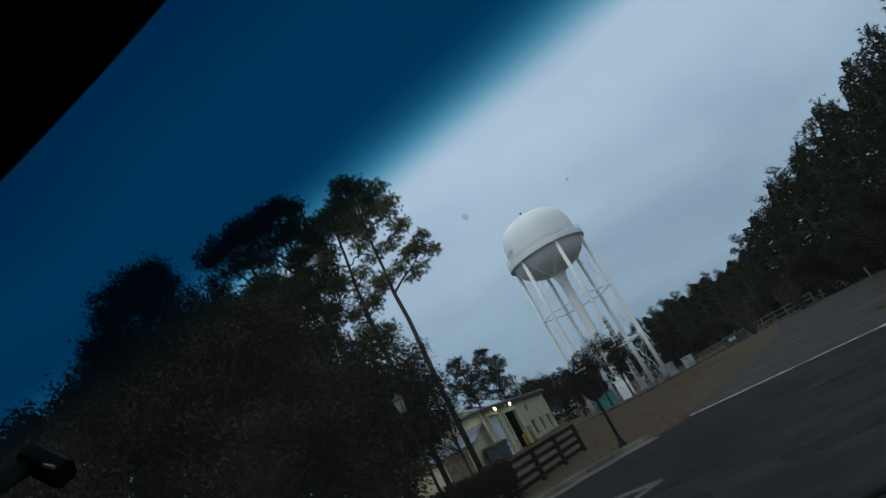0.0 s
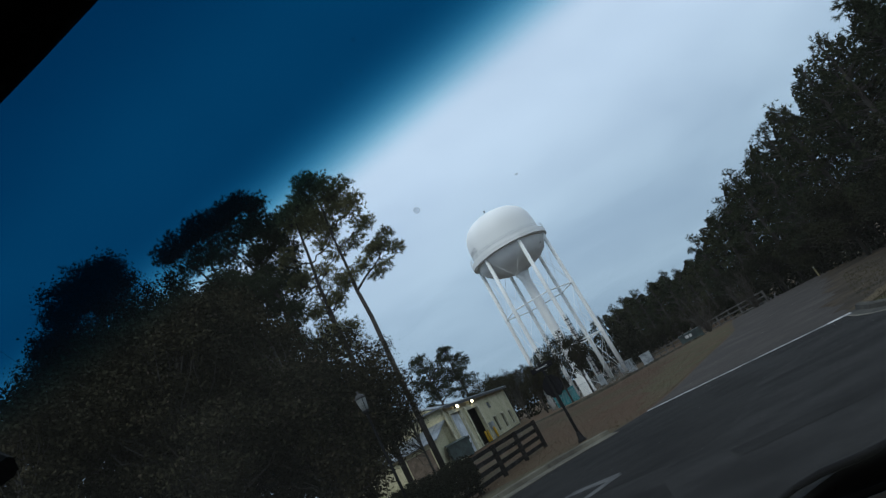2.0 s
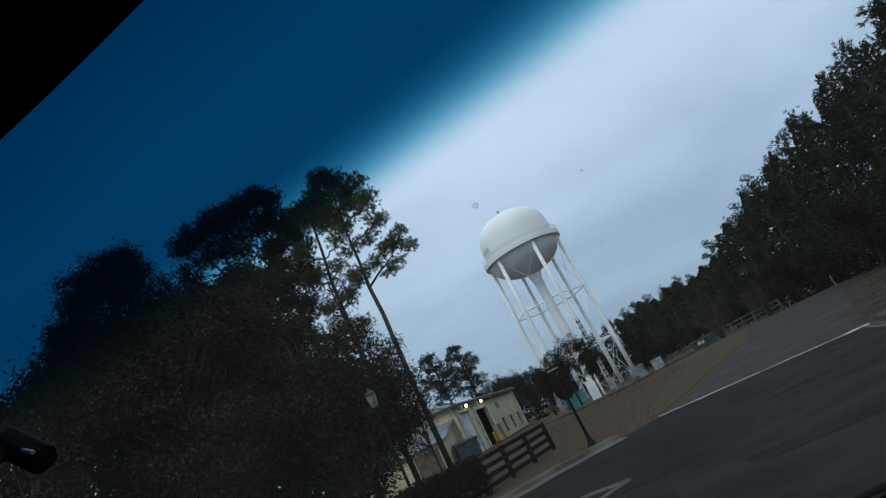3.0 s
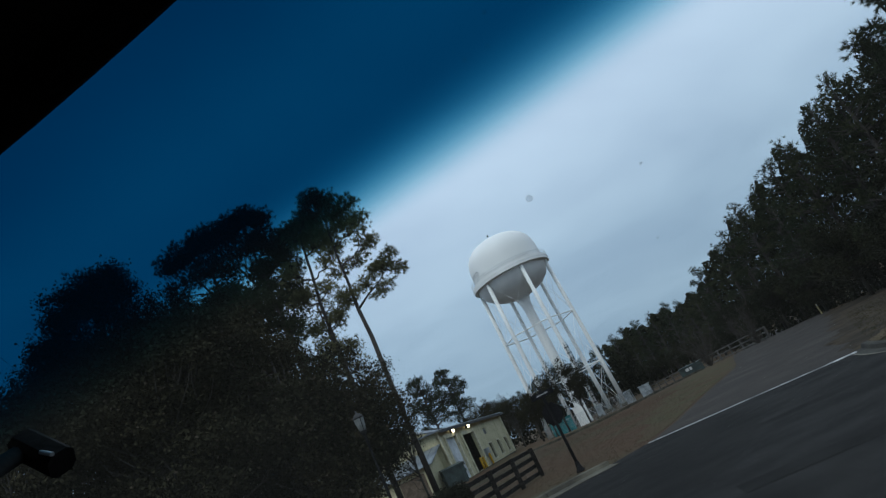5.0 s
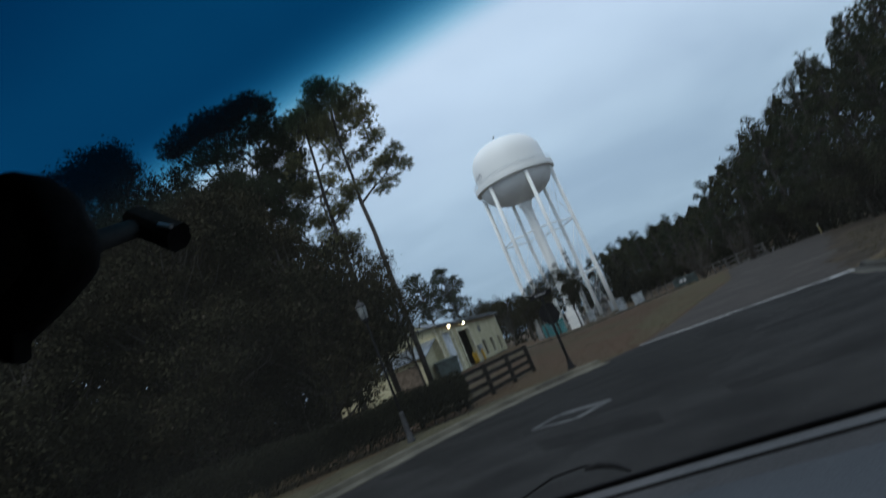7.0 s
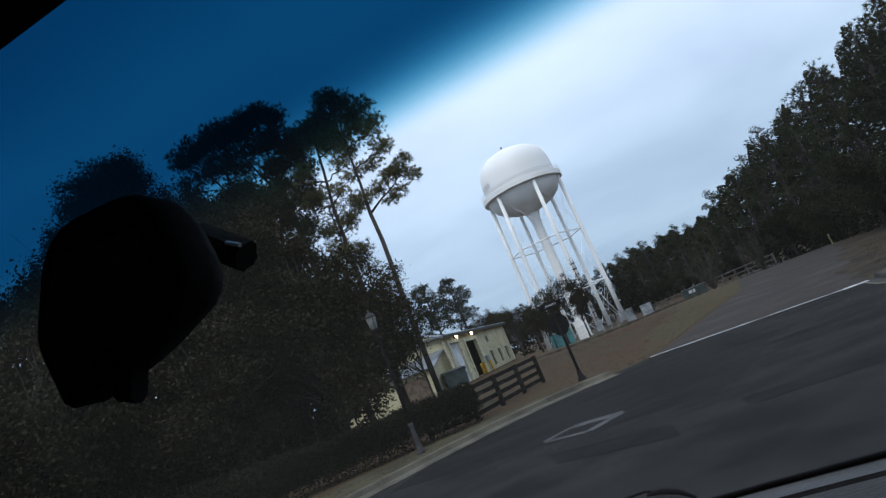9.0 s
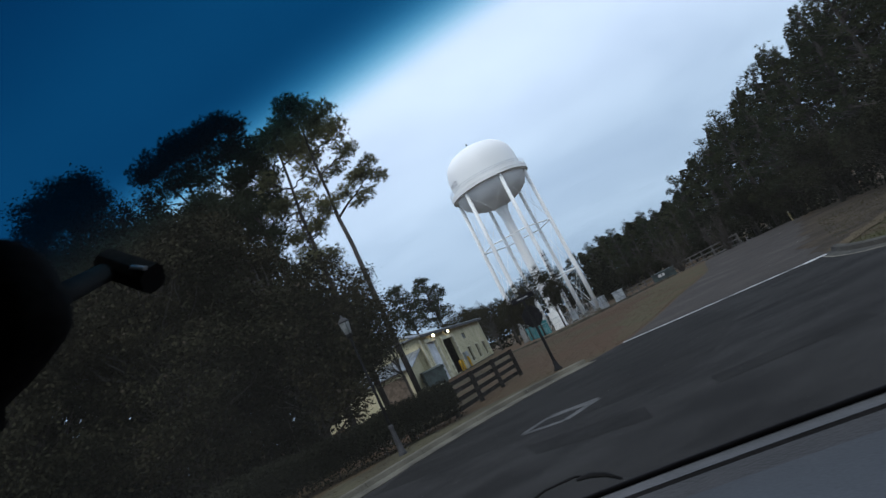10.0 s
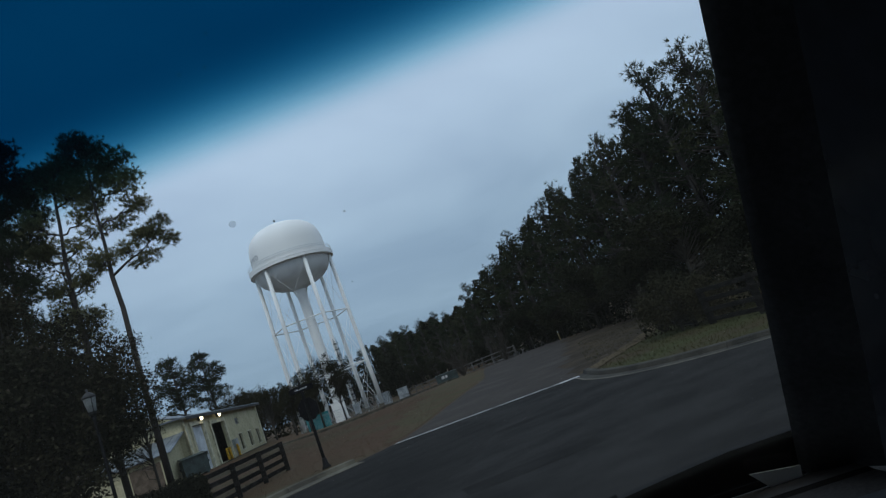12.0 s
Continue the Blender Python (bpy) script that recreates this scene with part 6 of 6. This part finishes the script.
def strip_mesh(name, fn, nu, nv, mat, uv=False, thick=None):
    me = bpy.data.meshes.new(name)
    v = [tuple(fn(i / nu, j / nv)) for j in range(nv + 1) for i in range(nu + 1)]
    f = [(j * (nu + 1) + i, j * (nu + 1) + i + 1, (j + 1) * (nu + 1) + i + 1, (j + 1) * (nu + 1) + i) for j in range(nv) for i in range(nu)]
    me.from_pydata(v, [], f)
    if uv:
        lay = me.uv_layers.new(name="UVMap")
        for lp in me.loops:
            k = lp.vertex_index
            lay.data[lp.index].uv = ((k % (nu + 1)) / nu, (k // (nu + 1)) / nv)
    me.materials.append(mat)
    me.shade_smooth()
    me.update()
    return me


def car():
    z0 = ground_z(-0.04, 0.01)
    c = thing("car", pose(-0.04, 0.01, z0, 0, 0, HEAD), "car interior with tinted windscreen, mirror and dark trim", "car")
    E = EYE - z0
    up = Matrix.Translation((0, 0, -z0))
    # windscreen
    ws = part("windscreen", strip_mesh("windscreen", lambda i, j: pane(i, TOP + (COWL - TOP) * j), 40, 40, M_WINDSCREEN, True), None, c, "clear windscreen with a blue shade band", up)
    ws.visible_shadow = False
    for u, s, r in ((0.180, 0.364, 0.0032), (0.272, 0.398, 0.0013), (0.226, 0.182, 0.0013), (0.195, 0.206, 0.0011), (0.215, 0.209, 0.0009), (0.255, 0.482, 0.0009)):
        drop = Shape().lathe([(r * 0.5, 0.0), (r, 0.0001), (r * 0.9, 0.0003), (r * 0.55, 0.0003)], 14, Matrix.Translation(glass_point(u, s) + Vector((0, -0.0012, -0.001))) @ Matrix.Rotation(radians(127), 4, "X"))
        part("dried_drop", drop, M_DUST, ws, "dried dust speck")
    # rubber seal along the lower edge of the glass, dashboard strips below it
    def low(u, ahead, drop):
        p = glass_point(u, COWL)
        return (p.x, p.y + ahead, p.z + drop)
    span = [left_edge(1) - 0.05 + k * (right_edge(1) - left_edge(1) + 0.1) / 30 for k in range(31)]
    part("cowl_seal", Shape().tube([low(u, 0.004, -0.005) for u in span], 0.0042, 8), M_RUBBER, c, "black rubber seal", up, True)

    def shelf(a0, d0, a1, d1):
        s = Shape()
        for u in span:
            s.v += [low(u, a0, d0), low(u, a1, d1)]
        s.f = [(2 * k, 2 * k + 2, 2 * k + 3, 2 * k + 1) for k in range(len(span) - 1)]
        return s
    dash = part("dashboard", shelf(-0.125, -0.004, -0.42, -0.02), M_DASH, c, "grey dashboard top", up, True)
    part("defrost_strip", shelf(-0.003, -0.008, -0.05, -0.004), M_DASH_TRIM, dash, "pale defroster trim strip", smooth=True)
    part("vent_slot", shelf(-0.05, -0.004, -0.061, -0.006), M_TRIM_BLACK, dash, smooth=True)
    part("dash_ledge", shelf(-0.061, -0.006, -0.125, -0.004), M_DASH_DARK, dash, smooth=True)
    part("dash_front", shelf(-0.42, -0.02, -0.44, -0.55), M_TRIM_BLACK, dash)
    # wiper lying outside the glass, only its hump showing over the seal
    wip = part("wiper", Shape().tube([low(-0.36, 0.03, -0.016), low(-0.27, 0.03, 0.006), low(-0.22, 0.032, 0.019), low(-0.17, 0.032, 0.021), low(-0.15, 0.032, 0.014)], [0.0014, 0.0017, 0.002, 0.002, 0.0014], 7), M_RUBBER, c, "black wiper arm", up, True)
    part("wiper_joint", Shape().tube([low(-0.170, 0.03, 0.016), low(-0.150, 0.03, 0.016), low(-0.128, 0.03, 0.009), low(-0.11, 0.03, -0.004)], [0.002, 0.0045, 0.004, 0.002], 8), M_RUBBER, wip, smooth=True)
    # the second wiper, parked in the cowl's corner by the pillar
    wip2 = part("wiper", Shape().tube([tuple(glass_point(u, s) + Vector((0, 0.012, 0))) for u, s in ((0.25, 1.085), (0.285, 1.055), (0.305, 1.032), (0.33, 1.018), (0.36, 1.01), (0.41, 1.008), (0.45, 1.0))], [0.0025, 0.003, 0.0035, 0.004, 0.0045, 0.005, 0.004], 7), M_RUBBER, c, "black wiper arm", up, True)
    blade = Shape()
    for k in range(13):
        u = 0.31 + 0.37 * k / 12
        for s in (1.05 - 0.036 * min(1, max(0.0, (u - 0.31) / 0.07)) - 0.03 * min(1, max(0.0, (u - 0.40) / 0.18)), 1.07):
            blade.v.append(tuple(glass_point(u, s) + Vector((0, 0.008, 0))))
            blade.v.append(tuple(glass_point(u, s) + Vector((0, 0.022, 0))))
    for k in range(12):
        for a, b in ((0, 2), (2, 3), (3, 1), (1, 0)):
            blade.f.append((4 * k + a, 4 * k + b, 4 * k + 4 + b, 4 * k + 4 + a))
    blade.f += [(0, 1, 3, 2), (48, 50, 51, 49)]
    part("wiper_blade", blade, M_RUBBER, wip2)
    # white plate added for a daylit dash corner, fitted to the camera's view
    corner = Shape()
    for off in (-0.014, -0.010):
        corner.v += [tuple(glass_point(u, s) + Vector((0, off, 0))) for u, s in ((0.598, 1.036), (0.656, 1.052), (0.664, 1.14), (0.650, 1.13))]
    corner.f = [(3, 2, 1, 0), (4, 5, 6, 7)] + [(k, (k + 1) % 4, (k + 1) % 4 + 4, k + 4) for k in range(4)]
    part("dash_corner", corner, M_WHITE_STEEL, c, "white plate added for the lit corner of the dash", up)
    # roof lining: header along the top edge, then back over the seats
    def lining(i, j):
        u = CX - 0.95 + 1.9 * i
        p = glass_point(max(left_edge(0), min(right_edge(0), u)), TOP)
        y = p.y + 0.015 - 1.9 * j
        return (u, y, EYE + 0.42 + 0.05 * math.sin(min(1, j * 6) * math.pi / 2) + 0.012 * j)
    part("headliner", strip_mesh("headliner", lining, 24, 16, M_TRIM_BLACK), None, c, "black roof lining", up)
    part("header_trim", Shape().tube([tuple(glass_point(u, TOP + 0.003)) for u in [left_edge(0) - 0.02 + k * (right_edge(0) - left_edge(0) + 0.04) / 24 for k in range(25)]], 0.014, 8), M_TRIM_BLACK, c, "", up, True)
    # pillars
    for sgn in (1, -1):
        prof = []
        for k in range(13):
            s = TOP + 1.11 * k / 12
            e = right_edge(s) if sgn > 0 else left_edge(s)
            prof.append((e, s))
        me_v, me_f = [], []
        for e, s in prof:
            p = glass_point(e, s)
            ring = ((0.0, 0.0), (0.008 * sgn, -0.012), (0.04 * sgn, -0.035), (0.075 * sgn, -0.10), (0.08 * sgn, -0.42), (0.11 * sgn, -0.42), (0.10 * sgn, -0.02), (0.03 * sgn, 0.03))
            me_v += [(p.x + a, p.y + b, p.z) for a, b in ring]
        n = 8
        for k in range(12):
            for q in range(n):
                a, b = k * n + q, k * n + (q + 1) % n
                me_f.append((a, b, b + n, a + n) if sgn > 0 else (b, a, a + n, b + n))
        me_f += [tuple(range(n)), tuple(range(12 * n, 13 * n))]
        part("pillar", Shape().add(me_v, me_f), M_PILLAR, c, "dark windscreen pillar trim", up, True)
        x = CX + sgn * 0.93
        # opaque pane added to keep daylight out of the cabin
        side = Shape().add([(x, 0.62, EYE - 0.35), (x, -1.55, EYE - 0.35), (x - 0.09 * sgn, -1.5, EYE + 0.42), (x - 0.09 * sgn, 0.18, EYE + 0.42)], [(0, 1, 2, 3)])
        part("side_window", side, M_GLASS_DARK, c, "opaque dark side pane that keeps the cabin dark", up)
        part("door_panel", Shape().box((0.08, 2.3, 1.02), pose(x, -0.45, 0.35)), M_TRIM_BLACK, c, "", up)
    # inside mirror: housing outlined to fit the camera's view, glass, tab and stalk
    mir = part("mirror", mirror_housing(), M_TRIM_BLACK, c, "black rear-view mirror housing", up @ pose(-0.243, 0.225, EYE + 0.087), True)
    # flat grey stands in for the mirror's dim reflection of the cabin
    part("mirror_glass", Shape().add([(-0.032, -0.0165, -0.031), (0.038, -0.0165, -0.008), (0.036, -0.0165, 0.024), (-0.014, -0.0165, 0.032), (-0.037, -0.0165, 0.002)], [(0, 1, 2, 3, 4)]), M_DASH_DARK, mir, "mirror face in flat grey for its dim reflection")
    part("tab", Shape().slab((0.011, 0.010, 0.024), pose(-0.008, 0.0, -0.032, 0, 24, 0)), M_TRIM_BLACK, mir)
    part("mirror_stalk", Shape().tube([(-0.25, 0.24, EYE + 0.095), (-0.33, 0.36, EYE + 0.15), (-0.402, 0.485, EYE + 0.205)], [0.012, 0.009, 0.010], 10), M_TRIM_BLACK, c, "", up, True)
    part("sensor_box", Shape().slab((0.062, 0.028, 0.028), pose(-0.382, 0.495, EYE + 0.197, 30, 42, 0), 0.006), M_TRIM_BLACK, c, "black sensor housing on the glass", up)
    # bright slip added to stand in for a highlight on the housing
    part("sensor_glint", Shape().slab((0.016, 0.005, 0.004), pose(-0.358, 0.480, EYE + 0.188, 0, 32, 0), 0.001), M_RIM, c, "bright metal slip added for the glint on the sensor housing", up)
    # outer shell
    body = Shape()
    prof = [(-2.3, 0.35), (-2.35, 0.8), (-2.2, 1.0), (0.8, 1.0), (1.6, 0.88), (2.1, 0.72), (2.2, 0.4)]
    for k, x in enumerate((CX - 0.96, CX + 0.96)):
        body.v += [(x, y, z) for y, z in prof]
    n = len(prof)
    body.f = [(k, k + 1, k + 1 + n, k + n) for k in range(n - 1)] + [tuple(range(n)), tuple(range(2 * n - 1, n - 1, -1)), (0, n, 2 * n - 1, n - 1)]
    shell = part("body", body, M_CAR_PAINT, c, "dark painted lower body and bonnet", up)
    part("roof_skin", Shape().add([(CX + a * 0.9, y, EYE + z) for a in (-1, 1) for y, z in ((0.30, 0.46), (0.0, 0.54), (-1.4, 0.54), (-2.0, 0.42))], [(0, 1, 5, 4), (1, 2, 6, 5), (2, 3, 7, 6)]), M_CAR_PAINT, c, "", up)
    # unseen panels added to close the rear and keep the cabin dark
    part("tail_panel", Shape().add([(CX - 0.93, -1.55, EYE + 0.46), (CX + 0.93, -1.55, EYE + 0.46), (CX + 0.86, -2.1, 0.9), (CX - 0.86, -2.1, 0.9)], [(0, 1, 2, 3)]), M_TRIM_BLACK, c, "", up)
    part("tail_fill", Shape().add([(CX - 0.92, -1.5, 0.9), (CX - 0.92, -2.1, 0.9), (CX - 0.93, -1.55, EYE + 0.46), (CX + 0.92, -1.5, 0.9), (CX + 0.92, -2.1, 0.9), (CX + 0.93, -1.55, EYE + 0.46)], [(0, 1, 2), (3, 4, 5)]), M_TRIM_BLACK, c, "", up)
    for sx in (-1, 1):
        for y in (-1.4, 1.45):
            w = part("wheel", Shape().lathe([(0.18, -0.1), (0.33, -0.11), (0.36, -0.08), (0.36, 0.08), (0.33, 0.11), (0.18, 0.1)], 28), M_RUBBER, c, "black tyre", up @ Matrix.Translation((CX + sx * 0.82, y, 0.36 + z0)) @ Matrix.Rotation(math.pi / 2, 4, "Y"), True)
            part("rim", Shape().lathe([(0.05, -0.105), (0.2, -0.09), (0.2, 0.09), (0.05, 0.105)], 20), M_RIM, w)
    return c


def rounded(corners, steps=6):
    """Outline of a polygon whose corners (x, z, radius) are rounded."""
    out = []
    n = len(corners)
    for i in range(n):
        p, a, b = (Vector(corners[(i + k) % n][:2]) for k in (0, -1, 1))
        r = corners[i][2]
        u, v = p + (a - p).normalized() * r, p + (b - p).normalized() * r
        for k in range(steps + 1):
            t = k / steps
            out.append(u * (1 - t) ** 2 + p * 2 * t * (1 - t) + v * t * t)
    return out


def mirror_housing():
    """A lopsided five-cornered shell outlined to fit the camera's view, sharp at its lower outer corner, thinning to
    the back.
    """
    s = Shape()
    ring = rounded(((-0.035, -0.037, 0.003), (-0.043, -0.002, 0.009), (-0.018, 0.048, 0.024), (0.046, 0.042, 0.022), (0.056, -0.012, 0.02), (0.010, -0.028, 0.008)))
    n = len(ring)
    for y, k in ((-0.016, 0.95), (-0.011, 1.0), (0.004, 1.0), (0.016, 0.9), (0.026, 0.66), (0.03, 0.4)):
        s.v += [(p.x * k, y, p.y * k) for p in ring]
    for j in range(5):
        for i in range(n):
            a, b = j * n + i, j * n + (i + 1) % n
            s.f.append((b, a, a + n, b + n))
    s.f += [tuple(range(n)), tuple(range(6 * n - 1, 5 * n - 1, -1))]
    return s


car()
